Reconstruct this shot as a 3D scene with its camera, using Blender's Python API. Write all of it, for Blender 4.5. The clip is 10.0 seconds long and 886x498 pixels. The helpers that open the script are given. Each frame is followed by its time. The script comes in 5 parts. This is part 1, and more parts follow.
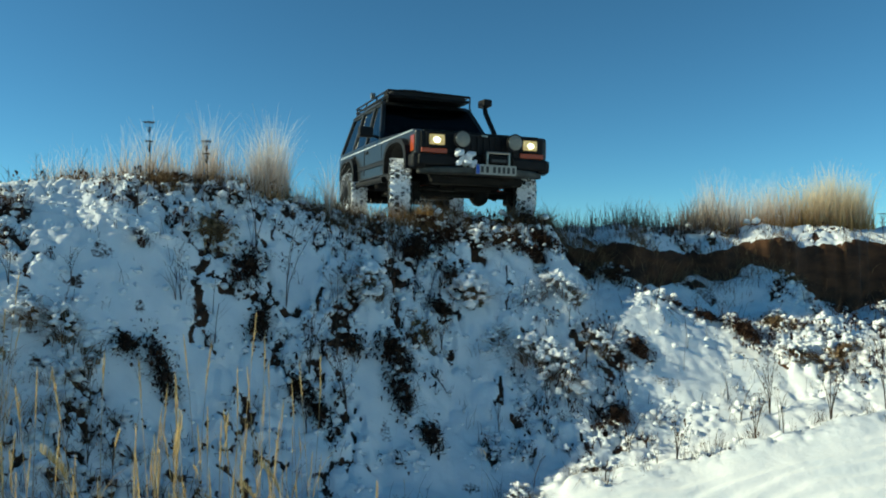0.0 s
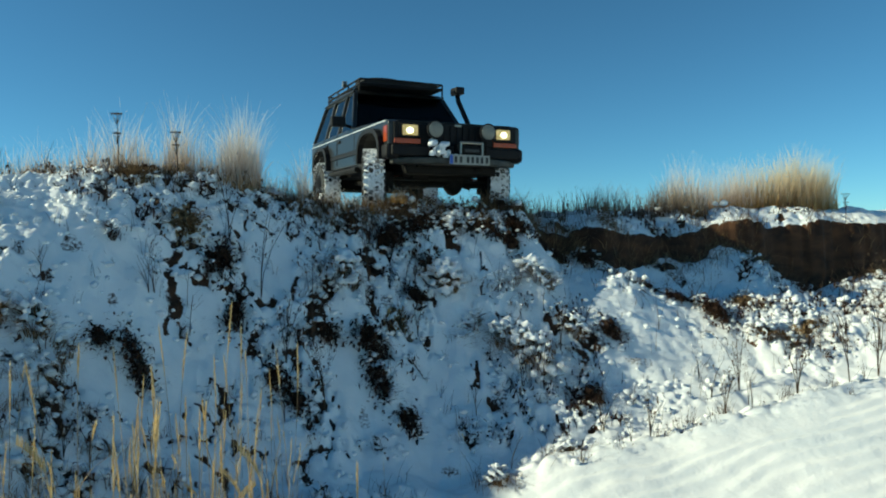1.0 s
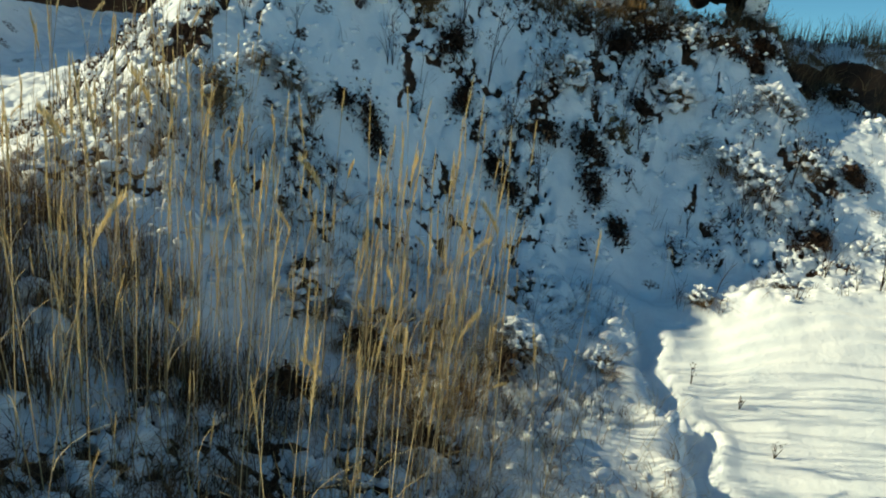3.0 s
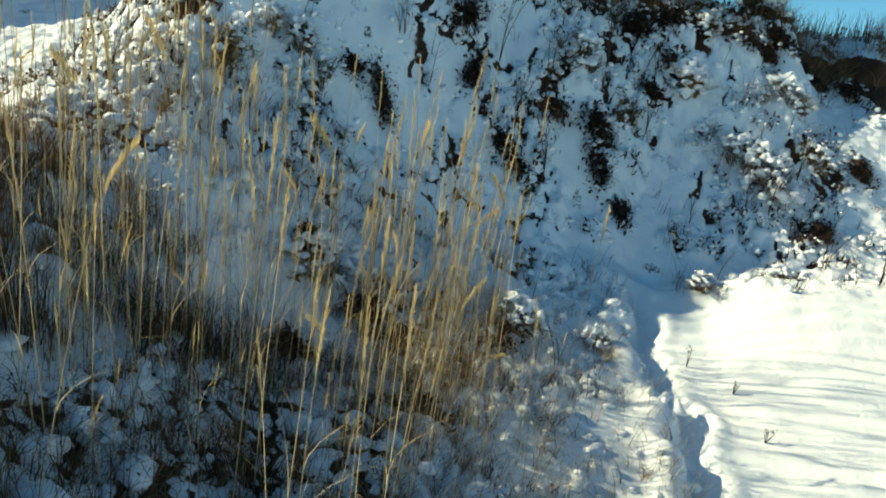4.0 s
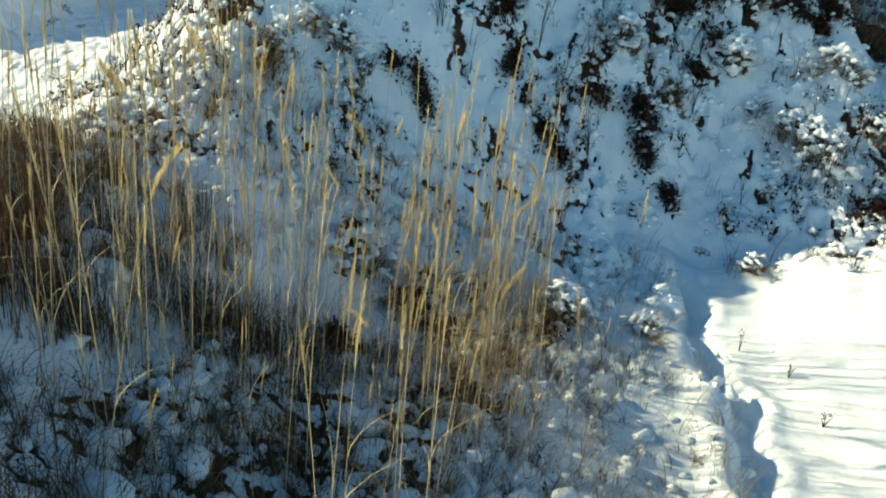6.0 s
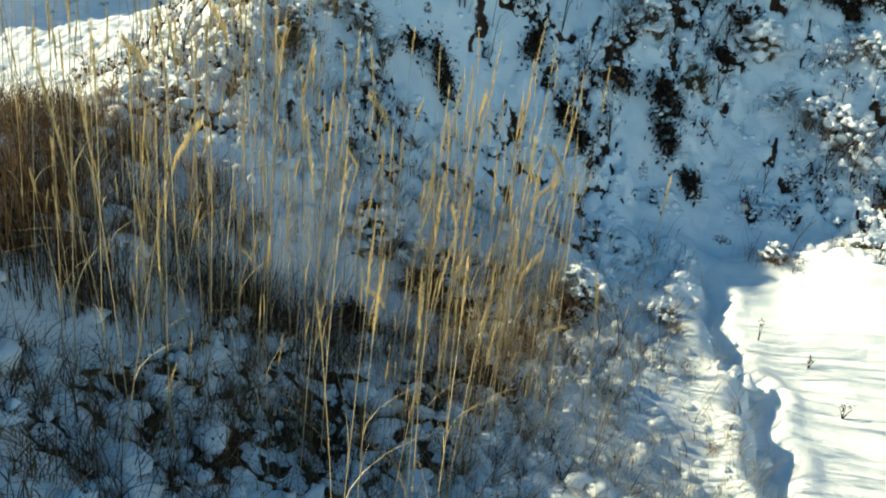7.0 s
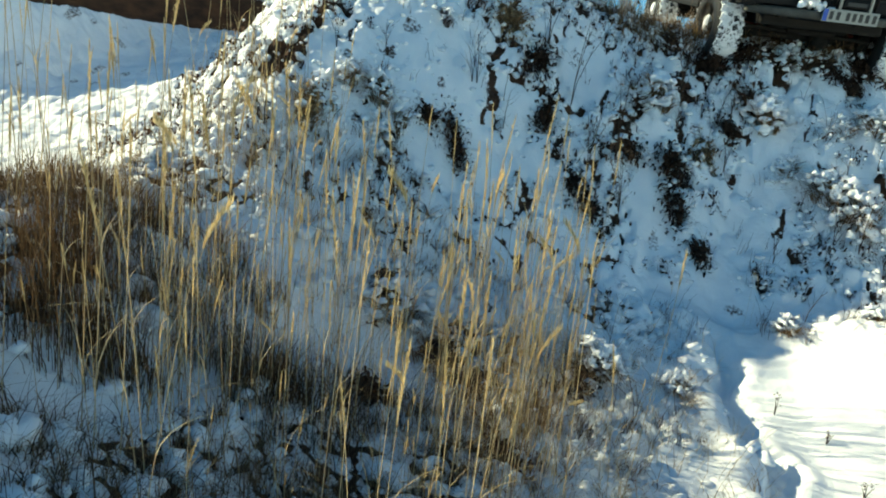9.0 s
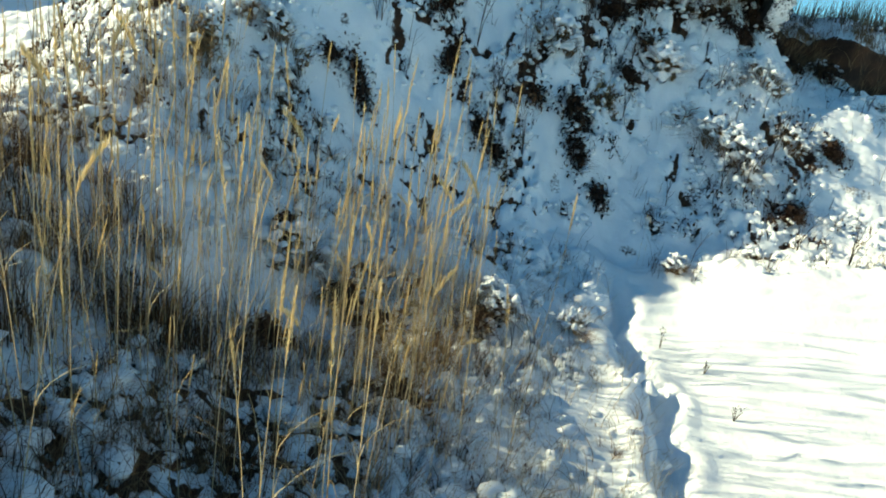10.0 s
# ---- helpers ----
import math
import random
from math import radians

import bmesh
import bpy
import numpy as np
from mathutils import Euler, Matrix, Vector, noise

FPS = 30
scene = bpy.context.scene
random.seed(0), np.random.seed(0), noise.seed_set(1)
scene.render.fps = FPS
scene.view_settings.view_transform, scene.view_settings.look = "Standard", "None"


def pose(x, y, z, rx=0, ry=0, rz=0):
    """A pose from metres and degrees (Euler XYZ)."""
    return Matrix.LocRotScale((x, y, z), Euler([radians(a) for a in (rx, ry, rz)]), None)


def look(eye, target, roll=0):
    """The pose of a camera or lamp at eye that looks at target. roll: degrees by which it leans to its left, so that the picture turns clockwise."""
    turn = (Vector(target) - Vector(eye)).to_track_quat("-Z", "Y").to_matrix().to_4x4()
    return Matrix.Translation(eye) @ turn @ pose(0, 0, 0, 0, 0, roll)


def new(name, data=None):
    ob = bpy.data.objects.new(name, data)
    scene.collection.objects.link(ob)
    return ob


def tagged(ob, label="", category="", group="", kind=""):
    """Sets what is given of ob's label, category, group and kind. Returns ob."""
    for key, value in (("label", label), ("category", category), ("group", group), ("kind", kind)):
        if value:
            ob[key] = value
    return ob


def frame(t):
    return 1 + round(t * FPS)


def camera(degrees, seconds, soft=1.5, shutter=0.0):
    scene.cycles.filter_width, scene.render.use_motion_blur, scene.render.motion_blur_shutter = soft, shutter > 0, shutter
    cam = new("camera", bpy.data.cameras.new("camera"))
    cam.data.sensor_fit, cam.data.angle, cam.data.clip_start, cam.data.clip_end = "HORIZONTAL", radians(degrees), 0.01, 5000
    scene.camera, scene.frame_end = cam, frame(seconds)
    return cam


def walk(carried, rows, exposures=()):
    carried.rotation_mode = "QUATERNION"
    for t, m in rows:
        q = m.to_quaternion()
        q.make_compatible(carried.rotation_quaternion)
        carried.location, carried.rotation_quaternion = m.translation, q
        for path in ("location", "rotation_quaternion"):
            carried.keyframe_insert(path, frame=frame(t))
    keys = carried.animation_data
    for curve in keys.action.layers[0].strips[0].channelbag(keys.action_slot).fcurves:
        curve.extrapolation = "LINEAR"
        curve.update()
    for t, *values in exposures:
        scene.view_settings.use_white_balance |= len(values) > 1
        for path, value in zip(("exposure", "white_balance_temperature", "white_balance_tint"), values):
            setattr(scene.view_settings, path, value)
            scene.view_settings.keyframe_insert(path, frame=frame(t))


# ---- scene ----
cam = camera(65.0, 10.0, 1.9)
PATH = [
    (0, (-0.001, 0.004, 2.017), (-0.025, 2.004, 2.029), -0.0),
    (0.5, (0.005, -0.025, 2.009), (0.017, 1.974, 2.043), -0.6),
    (1, (-0.002, -0.036, 1.984), (0.048, 1.964, 1.967), -1.2),
    (1.5, (-0.018, -0.039, 1.917), (-0.005, 1.957, 1.788), -1.2),
    (2, (-0.062, -0.033, 1.856), (-0.085, 1.958, 1.668), -0.5),
    (2.5, (-0.217, -0.019, 1.71), (-0.369, 1.949, 1.387), 1.7),
    (2.6, (-0.283, -0.051, 1.723), (-0.502, 1.902, 1.352), 2.0),
    (3, (-0.355, -0.093, 1.652), (-0.773, 1.796, 1.145), 6.0),
    (3.2, (-0.418, -0.091, 1.608), (-0.838, 1.78, 1.04), 7.7),
    (4.3, (-0.35, -0.131, 1.589), (-0.749, 1.747, 1.03), 9.1),
    (4.5, (-0.326, -0.141, 1.606), (-0.751, 1.729, 1.037), 7.5),
    (5, (-0.334, -0.159, 1.627), (-0.834, 1.699, 1.081), 7.5),
    (5.5, (-0.318, -0.138, 1.621), (-0.834, 1.707, 1.048), 6.1),
    (7, (-0.328, -0.128, 1.588), (-0.903, 1.674, 0.939), 6.5),
    (7.5, (-0.318, -0.119, 1.61), (-0.893, 1.675, 0.94), 6.6),
    (8, (-0.352, -0.128, 1.632), (-1.009, 1.685, 1.103), 4.7),
    (8.3, (-0.312, -0.213, 1.677), (-1.062, 1.579, 1.201), 4.5),
    (8.5, (-0.289, -0.208, 1.738), (-0.968, 1.612, 1.264), 6.3),
    (9, (-0.391, -0.172, 1.645), (-1.011, 1.668, 1.163), 6.7),
    (9.5, (-0.338, -0.206, 1.642), (-0.913, 1.64, 1.131), 9.2),
    (10, (-0.307, -0.157, 1.668), (-0.664, 1.713, 1.057), 8.7),
]
EXPOSURES = [(0, 0.15, 6450, -14), (1.5, 0.12, 6600, -13), (2.5, 0.22, 7150, -12), (3.2, 0.22, 7250, -12), (4.4, 0.70, 7250, -12), (7, 0.76, 7250, -12), (10, 0.83, 7250, -12)]
walk(cam, [(t, look(eye, target, roll)) for t, eye, target, roll in PATH], EXPOSURES)

# ---- light ----
SUN_AZ, SUN_EL = -93.5, 25.5          # degrees from +y towards +x; height over the horizon
world = bpy.data.worlds.new("sky")
scene.world = world
world.use_nodes = True
wn = world.node_tree.nodes
sky = wn.new("ShaderNodeTexSky")
sky.sky_type, sky.sun_disc = "NISHITA", False
sky.sun_elevation, sky.sun_rotation = radians(SUN_EL), radians(SUN_AZ)
sky.altitude = 3000
sky.air_density, sky.dust_density, sky.ozone_density = 1.0, 0.0, 6.5
hue = wn.new("ShaderNodeMix")
hue.data_type, hue.blend_type, hue.inputs[0].default_value = "RGBA", "MULTIPLY", 1.0
hue.inputs[7].default_value = (0.86, 1.05, 0.99, 1)
world.node_tree.links.new(sky.outputs[0], hue.inputs[6])
world.node_tree.links.new(hue.outputs[2], wn["Background"].inputs[0])
wn["Background"].inputs[1].default_value = 0.107
sun_data = bpy.data.lights.new("sun", "SUN")
sun_data.energy, sun_data.angle, sun_data.color = 5.0, radians(0.6), (1.0, 0.88, 0.70)
sun = new("sun", sun_data)
to_sun = Vector((math.sin(radians(SUN_AZ)) * math.cos(radians(SUN_EL)), math.cos(radians(SUN_AZ)) * math.cos(radians(SUN_EL)), math.sin(radians(SUN_EL))))
sun.matrix_basis = look((0, 0, 30), Vector((0, 0, 30)) - to_sun)


# ---- materials ----
def material(name, colour, rough=0.6, metal=0.0, vary=0.25, scale=6.0, bump=0.0, bump_scale=40.0, second=None, emit=0.0, specular=0.5, coords="Object"):
    """Colour that varies at two scales, with fine relief."""
    m = bpy.data.materials.new(name)
    m.use_nodes = True
    nt = m.node_tree
    b = nt.nodes["Principled BSDF"]
    b.inputs["Roughness"].default_value, b.inputs["Metallic"].default_value = rough, metal
    b.inputs["Specular IOR Level"].default_value = specular
    tc = nt.nodes.new("ShaderNodeTexCoord")
    n1, n2 = nt.nodes.new("ShaderNodeTexNoise"), nt.nodes.new("ShaderNodeTexNoise")
    n1.inputs["Scale"].default_value, n2.inputs["Scale"].default_value = scale, scale * 7.3
    n1.inputs["Detail"].default_value, n2.inputs["Detail"].default_value = 4, 6
    mixn = nt.nodes.new("ShaderNodeMix")
    mixn.data_type, mixn.inputs[0].default_value = "FLOAT", 0.4
    ramp = nt.nodes.new("ShaderNodeValToRGB")
    c2 = second or tuple(c * (1 - vary) for c in colour)
    c1 = colour if second else tuple(min(1, c * (1 + vary * 0.6)) for c in colour)
    ramp.color_ramp.elements[0].color, ramp.color_ramp.elements[1].color = (*c2, 1), (*c1, 1)
    ramp.color_ramp.elements[0].position, ramp.color_ramp.elements[1].position = 0.36, 0.64
    for n in (n1, n2):
        nt.links.new(tc.outputs[coords], n.inputs["Vector"])
    nt.links.new(n1.outputs[0], mixn.inputs[2])
    nt.links.new(n2.outputs[0], mixn.inputs[3])
    nt.links.new(mixn.outputs[0], ramp.inputs[0])
    nt.links.new(ramp.outputs[0], b.inputs["Base Color"])
    if bump:
        n3, bp = nt.nodes.new("ShaderNodeTexNoise"), nt.nodes.new("ShaderNodeBump")
        n3.inputs["Scale"].default_value, n3.inputs["Detail"].default_value = bump_scale, 5
        bp.inputs["Strength"].default_value, bp.inputs["Distance"].default_value = bump, 0.02
        nt.links.new(tc.outputs[coords], n3.inputs["Vector"])
        nt.links.new(n3.outputs[0], bp.inputs["Height"])
        nt.links.new(bp.outputs[0], b.inputs["Normal"])
    if emit:
        nt.links.new(ramp.outputs[0], b.inputs["Emission Color"])
        b.inputs["Emission Strength"].default_value = emit
    return m


def island_material(name, dark, light, rough=0.7, tip=None):
    """Many small pieces in one mesh: each takes its own tone between dark and light."""
    m = bpy.data.materials.new(name)
    m.use_nodes = True
    nt = m.node_tree
    b = nt.nodes["Principled BSDF"]
    b.inputs["Roughness"].default_value = rough
    b.inputs["Specular IOR Level"].default_value = 0.25
    geo, ramp = nt.nodes.new("ShaderNodeNewGeometry"), nt.nodes.new("ShaderNodeValToRGB")
    info, add, wrap = nt.nodes.new("ShaderNodeObjectInfo"), nt.nodes.new("ShaderNodeMath"), nt.nodes.new("ShaderNodeMath")
    wrap.operation, wrap.inputs[1].default_value = "FRACT", 1.0
    nt.links.new(geo.outputs["Random Per Island"], add.inputs[0])
    nt.links.new(info.outputs["Random"], add.inputs[1])
    nt.links.new(add.outputs[0], wrap.inputs[0])
    ramp.color_ramp.elements[0].color, ramp.color_ramp.elements[1].color = (*dark, 1), (*light, 1)
    nt.links.new(wrap.outputs[0], ramp.inputs[0])
    last = ramp.outputs[0]
    if tip:
        att, mx = nt.nodes.new("ShaderNodeAttribute"), nt.nodes.new("ShaderNodeMix")
        att.attribute_name, mx.data_type = "tip", "RGBA"
        mx.inputs[7].default_value = (*tip, 1)
        nt.links.new(att.outputs["Fac"], mx.inputs[0])
        nt.links.new(last, mx.inputs[6])
        last = mx.outputs[2]
    nt.links.new(last, b.inputs["Base Color"])
    b.inputs["Subsurface Weight"].default_value = 0.0
    tr, mix = nt.nodes.new("ShaderNodeBsdfTranslucent"), nt.nodes.new("ShaderNodeMixShader")
    mix.inputs[0].default_value = 0.35
    nt.links.new(last, tr.inputs[0])
    nt.links.new(b.outputs[0], mix.inputs[1])
    nt.links.new(tr.outputs[0], mix.inputs[2])
    nt.links.new(mix.outputs[0], nt.nodes["Material Output"].inputs[0])
    return m


def ground_material():
    """Snow, with bare soil where the ground was cut away; where the plants hold no snow it also paints in shade."""
    m = bpy.data.materials.new("snowy_ground")
    m.use_nodes = True
    nt = m.node_tree
    L = nt.links.new
    b = nt.nodes["Principled BSDF"]
    tc = nt.nodes.new("ShaderNodeTexCoord")

    def tex(scale, detail):
        n = nt.nodes.new("ShaderNodeTexNoise")
        n.inputs["Scale"].default_value, n.inputs["Detail"].default_value = scale, detail
        L(tc.outputs["Object"], n.inputs["Vector"])
        return n.outputs[0]

    att = nt.nodes.new("ShaderNodeAttribute")
    att.attribute_name = "soil_shade"
    snow, soil_shade = nt.nodes.new("ShaderNodeValToRGB"), nt.nodes.new("ShaderNodeValToRGB")
    snow.color_ramp.elements[0].color, snow.color_ramp.elements[1].color = (0.76, 0.79, 0.82, 1), (0.90, 0.90, 0.90, 1)
    snow.color_ramp.elements[0].position, snow.color_ramp.elements[1].position = 0.3, 0.6
    L(tex(2.5, 6), snow.inputs[0])
    soil_shade.color_ramp.elements[0].color, soil_shade.color_ramp.elements[1].color = (0.024, 0.0115, 0.006, 1), (0.095, 0.043, 0.019, 1)
    soil_shade.color_ramp.elements[0].position, soil_shade.color_ramp.elements[1].position = 0.34, 0.7
    mp, band = nt.nodes.new("ShaderNodeMapping"), nt.nodes.new("ShaderNodeTexNoise")
    mp.inputs["Scale"].default_value = (1.6, 1.6, 3.5)
    L(tc.outputs["Object"], mp.inputs[0])
    L(mp.outputs[0], band.inputs["Vector"])
    band.inputs["Scale"].default_value, band.inputs["Detail"].default_value = 2.2, 7
    L(band.outputs[0], soil_shade.inputs[0])
    brk, add, edge = nt.nodes.new("ShaderNodeMath"), nt.nodes.new("ShaderNodeMath"), nt.nodes.new("ShaderNodeMapRange")
    brk.operation, brk.inputs[1].default_value = "MULTIPLY_ADD", 0.6
    brk.inputs[2].default_value = -0.30
    L(tex(38, 4), brk.inputs[0])
    L(att.outputs["Fac"], add.inputs[0])
    L(brk.outputs[0], add.inputs[1])
    edge.inputs[1].default_value, edge.inputs[2].default_value = 0.42, 0.58
    L(add.outputs[0], edge.inputs[0])
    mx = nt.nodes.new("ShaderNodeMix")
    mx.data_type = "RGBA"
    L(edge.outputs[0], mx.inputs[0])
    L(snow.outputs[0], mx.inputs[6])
    L(soil_shade.outputs[0], mx.inputs[7])
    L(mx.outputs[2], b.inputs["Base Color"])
    b.inputs["Roughness"].default_value = 0.75
    b.inputs["Specular IOR Level"].default_value = 0.25
    bp, bp2 = nt.nodes.new("ShaderNodeBump"), nt.nodes.new("ShaderNodeBump")
    bp.inputs["Strength"].default_value, bp.inputs["Distance"].default_value = 0.32, 0.02
    bp2.inputs["Strength"].default_value, bp2.inputs["Distance"].default_value = 0.25, 0.006
    L(tex(22, 6), bp.inputs["Height"])
    L(tex(160, 3), bp2.inputs["Height"])
    L(bp.outputs[0], bp2.inputs["Normal"])
    L(bp2.outputs[0], b.inputs["Normal"])
    return m


def glass_material(name, tint, clear):
    m = bpy.data.materials.new(name)
    m.use_nodes = True
    nt = m.node_tree
    t, g, mix, f = (nt.nodes.new("ShaderNodeBsdf" + k) if k != "Mix" else nt.nodes.new("ShaderNodeMixShader") for k in ("Transparent", "Glossy", "Mix", "Glossy"))
    nt.nodes.remove(f)
    fr = nt.nodes.new("ShaderNodeFresnel")
    fr.inputs[0].default_value = 1.3
    t.inputs[0].default_value = (*(c * clear for c in tint), 1)
    g.inputs["Roughness"].default_value = 0.03
    nt.links.new(fr.outputs[0], mix.inputs[0])
    nt.links.new(t.outputs[0], mix.inputs[1])
    nt.links.new(g.outputs[0], mix.inputs[2])
    nt.links.new(mix.outputs[0], nt.nodes["Material Output"].inputs[0])
    return m


GROUND = ground_material()
SNOW = material("clod_snow", (0.90, 0.90, 0.90), 0.7, second=(0.80, 0.82, 0.84), scale=9, bump=0.6, bump_scale=45, specular=0.25, coords="Generated")
SNOW_W = material("clinging_snow", (0.90, 0.90, 0.90), 0.7, second=(0.78, 0.80, 0.83), scale=14, bump=0.6, bump_scale=60, specular=0.25)
WEED = island_material("dead_leaves", (0.020, 0.012, 0.009), (0.115, 0.060, 0.036))
TWIG = island_material("dead_twigs", (0.035, 0.024, 0.017), (0.13, 0.085, 0.055))
STRAW = island_material("dry_straw", (0.32, 0.22, 0.11), (0.78, 0.635, 0.385))
SEED = island_material("seed_heads", (0.56, 0.41, 0.18), (0.90, 0.73, 0.42))
TUSSOCK = island_material("tussock_grass", (0.10, 0.060, 0.033), (0.34, 0.225, 0.12))
FROST = island_material("frosted_grass", (0.36, 0.19, 0.065), (0.62, 0.38, 0.15), tip=(0.86, 0.87, 0.88))
PAINT = material("dark_paint", (0.011, 0.0125, 0.0135), 0.38, 0.0, vary=0.15, scale=3, bump=0.03, bump_scale=90)
BLACK = material("black_plastic", (0.009, 0.009, 0.010), 0.6, vary=0.3, scale=8, bump=0.15, bump_scale=120, specular=0.2)
STEEL = material("black_steel", (0.010, 0.009, 0.008), 0.7, 0.0, vary=0.4, scale=7, bump=0.2, bump_scale=60, specular=0.2)
GREY = material("weathered_bumper", (0.075, 0.073, 0.062), 0.6, 0.2, second=(0.025, 0.024, 0.02), scale=9, bump=0.15, bump_scale=70)
CHROME = material("dull_chrome", (0.30, 0.29, 0.26), 0.35, 0.8, vary=0.2, scale=9)
RUBBER = material("tyre_rubber", (0.85, 0.86, 0.87), 0.8, second=(0.030, 0.030, 0.032), scale=7, bump=0.3, bump_scale=60, specular=0.2)
for node in RUBBER.node_tree.nodes:
    if node.type == "VALTORGB":
        node.color_ramp.elements[0].position, node.color_ramp.elements[1].position = 0.44, 0.54
TYREWALL = material("tyre_wall", (0.007, 0.007, 0.0075), 0.75, vary=0.3, scale=9, bump=0.2, bump_scale=60)
RIM = material("black_rim", (0.05, 0.05, 0.052), 0.45, 0.6, second=(0.11, 0.11, 0.11), scale=8)
AMBER = material("amber_lens", (0.36, 0.055, 0.012), 0.3, vary=0.15, scale=20)
LENS = material("frosted_lamp_lens", (0.20, 0.195, 0.165), 0.35, vary=0.2, scale=14, bump=0.1, bump_scale=80)
LIT = material("lit_headlamp", (0.75, 0.55, 0.26), 0.2, second=(0.40, 0.27, 0.10), scale=16, emit=0.5)
BULB = material("glowing_bulb", (1.0, 0.86, 0.55), 0.2, vary=0.1, scale=16, emit=2.6)
SPRING = material("red_spring", (0.22, 0.035, 0.02), 0.5, vary=0.3, scale=20)
PLATE = material("plate_white", (0.30, 0.30, 0.27), 0.45, vary=0.08, scale=9)
BLUE = material("plate_blue", (0.02, 0.08, 0.42), 0.45, vary=0.1, scale=9)
INK = material("plate_ink", (0.02, 0.02, 0.02), 0.5, vary=0.1, scale=9)
STRIPE = material("pale_pinstripe", (0.62, 0.64, 0.64), 0.4, vary=0.1, scale=9)
CABIN = material("dark_cabin", (0.009, 0.009, 0.010), 0.9, vary=0.3, scale=6, specular=0.1)
TARP = material("black_tarp", (0.009, 0.009, 0.010), 0.8, vary=0.4, scale=7, bump=0.5, bump_scale=18)
WINDSCREEN = glass_material("tinted_glass", (0.80, 0.92, 0.95), 0.55)


# ---- helpers of this scene ----
def mesh_from(name, bm):
    me = bpy.data.meshes.new(name)
    bm.to_mesh(me)
    bm.free()
    return me


def part(name, bm, mat, parent, label="", smooth=False):
    me = mesh_from(name, bm) if isinstance(bm, bmesh.types.BMesh) else bm
    if not me.materials:
        me.materials.append(mat)
    if smooth:
        for p in me.polygons:
            p.use_smooth = True
    ob = new(name, me)
    ob.parent = parent
    return tagged(ob, label)


def box(x0, x1, y0, y1, z0, z1, bevel=0.01, bm=None, m=None):
    own = bmesh.new()
    bmesh.ops.create_cube(own, size=1)
    for v in own.verts:
        v.co = Vector(((x0 + x1) / 2 + v.co.x * (x1 - x0), (y0 + y1) / 2 + v.co.y * (y1 - y0), (z0 + z1) / 2 + v.co.z * (z1 - z0)))
    if bevel:
        bmesh.ops.bevel(own, geom=own.edges[:], offset=bevel, segments=2, affect="EDGES", profile=0.5)
    if m is not None:
        own.transform(m)
    return merge(bm, own)


def merge(bm, own):
    if bm is None:
        return own
    me = bpy.data.meshes.new("tmp")
    own.to_mesh(me)
    own.free()
    bm.from_mesh(me)
    bpy.data.meshes.remove(me)
    return bm


def tube(points, r, n=8, bm=None, taper=None):
    """A round bar along points."""
    own = bmesh.new()
    pts = [Vector(p) for p in points]
    rings = []
    for i, p in enumerate(pts):
        d = (pts[min(i + 1, len(pts) - 1)] - pts[max(i - 1, 0)]).normalized()
        a = d.cross(Vector((0, 0, 1)) if abs(d.z) < 0.9 else Vector((1, 0, 0))).normalized()
        b = d.cross(a)
        rr = r if taper is None else r * taper[i]
        rings.append([own.verts.new(p + a * math.cos(2 * math.pi * k / n) * rr + b * math.sin(2 * math.pi * k / n) * rr) for k in range(n)])
    for q, w in zip(rings, rings[1:]):
        for k in range(n):
            own.faces.new((q[k], q[(k + 1) % n], w[(k + 1) % n], w[k]))
    own.faces.new(rings[0][::-1])
    own.faces.new(rings[-1])
    return merge(bm, own)


def extrude_poly(outline, axis, lo, hi, bevel=0.0, bm=None):
    """A flat outline pushed along an axis. axis 'y': the outline is (x, z); 'x': (y, z); 'z': (x, y)."""
    own = bmesh.new()
    put = {"y": lambda a, b, c: (a, c, b), "x": lambda a, b, c: (c, a, b), "z": lambda a, b, c: (a, b, c)}[axis]
    low = [own.verts.new(put(a, b, lo)) for a, b in outline]
    top = [own.verts.new(put(a, b, hi)) for a, b in outline]
    own.faces.new(low)
    own.faces.new(top[::-1])
    for i in range(len(low)):
        j = (i + 1) % len(low)
        own.faces.new((low[i], top[i], top[j], low[j]))
    bmesh.ops.recalc_face_normals(own, faces=own.faces[:])
    if bevel:
        bmesh.ops.bevel(own, geom=[e for e in own.edges if len(e.link_faces) == 2 and e.calc_face_angle(0) > 0.6], offset=bevel, segments=2, affect="EDGES", profile=0.5)
    return merge(bm, own)


def lathe(profile, axis_n=28, bm=None):
    """Turns (y, r) pairs about the y axis; closed ring profile."""
    own = bmesh.new()
    rings = [[own.verts.new((r * math.cos(2 * math.pi * k / axis_n), y, r * math.sin(2 * math.pi * k / axis_n))) for y, r in profile] for k in range(axis_n)]
    for k in range(axis_n):
        q, w = rings[k], rings[(k + 1) % axis_n]
        for i in range(len(profile)):
            j = (i + 1) % len(profile)
            own.faces.new((q[i], q[j], w[j], w[i]))
    bmesh.ops.recalc_face_normals(own, faces=own.faces[:])
    return merge(bm, own)


# ---- the lie of the land ----
def sm(a, b, x):
    t = np.clip((x - a) / (b - a), 0, 1)
    return t * t * (3 - 2 * t)


def rnd(ix, iy, seed):
    h = np.sin(ix * 127.1 + iy * 311.7 + seed * 74.7) * 43758.5453
    return h - np.floor(h)


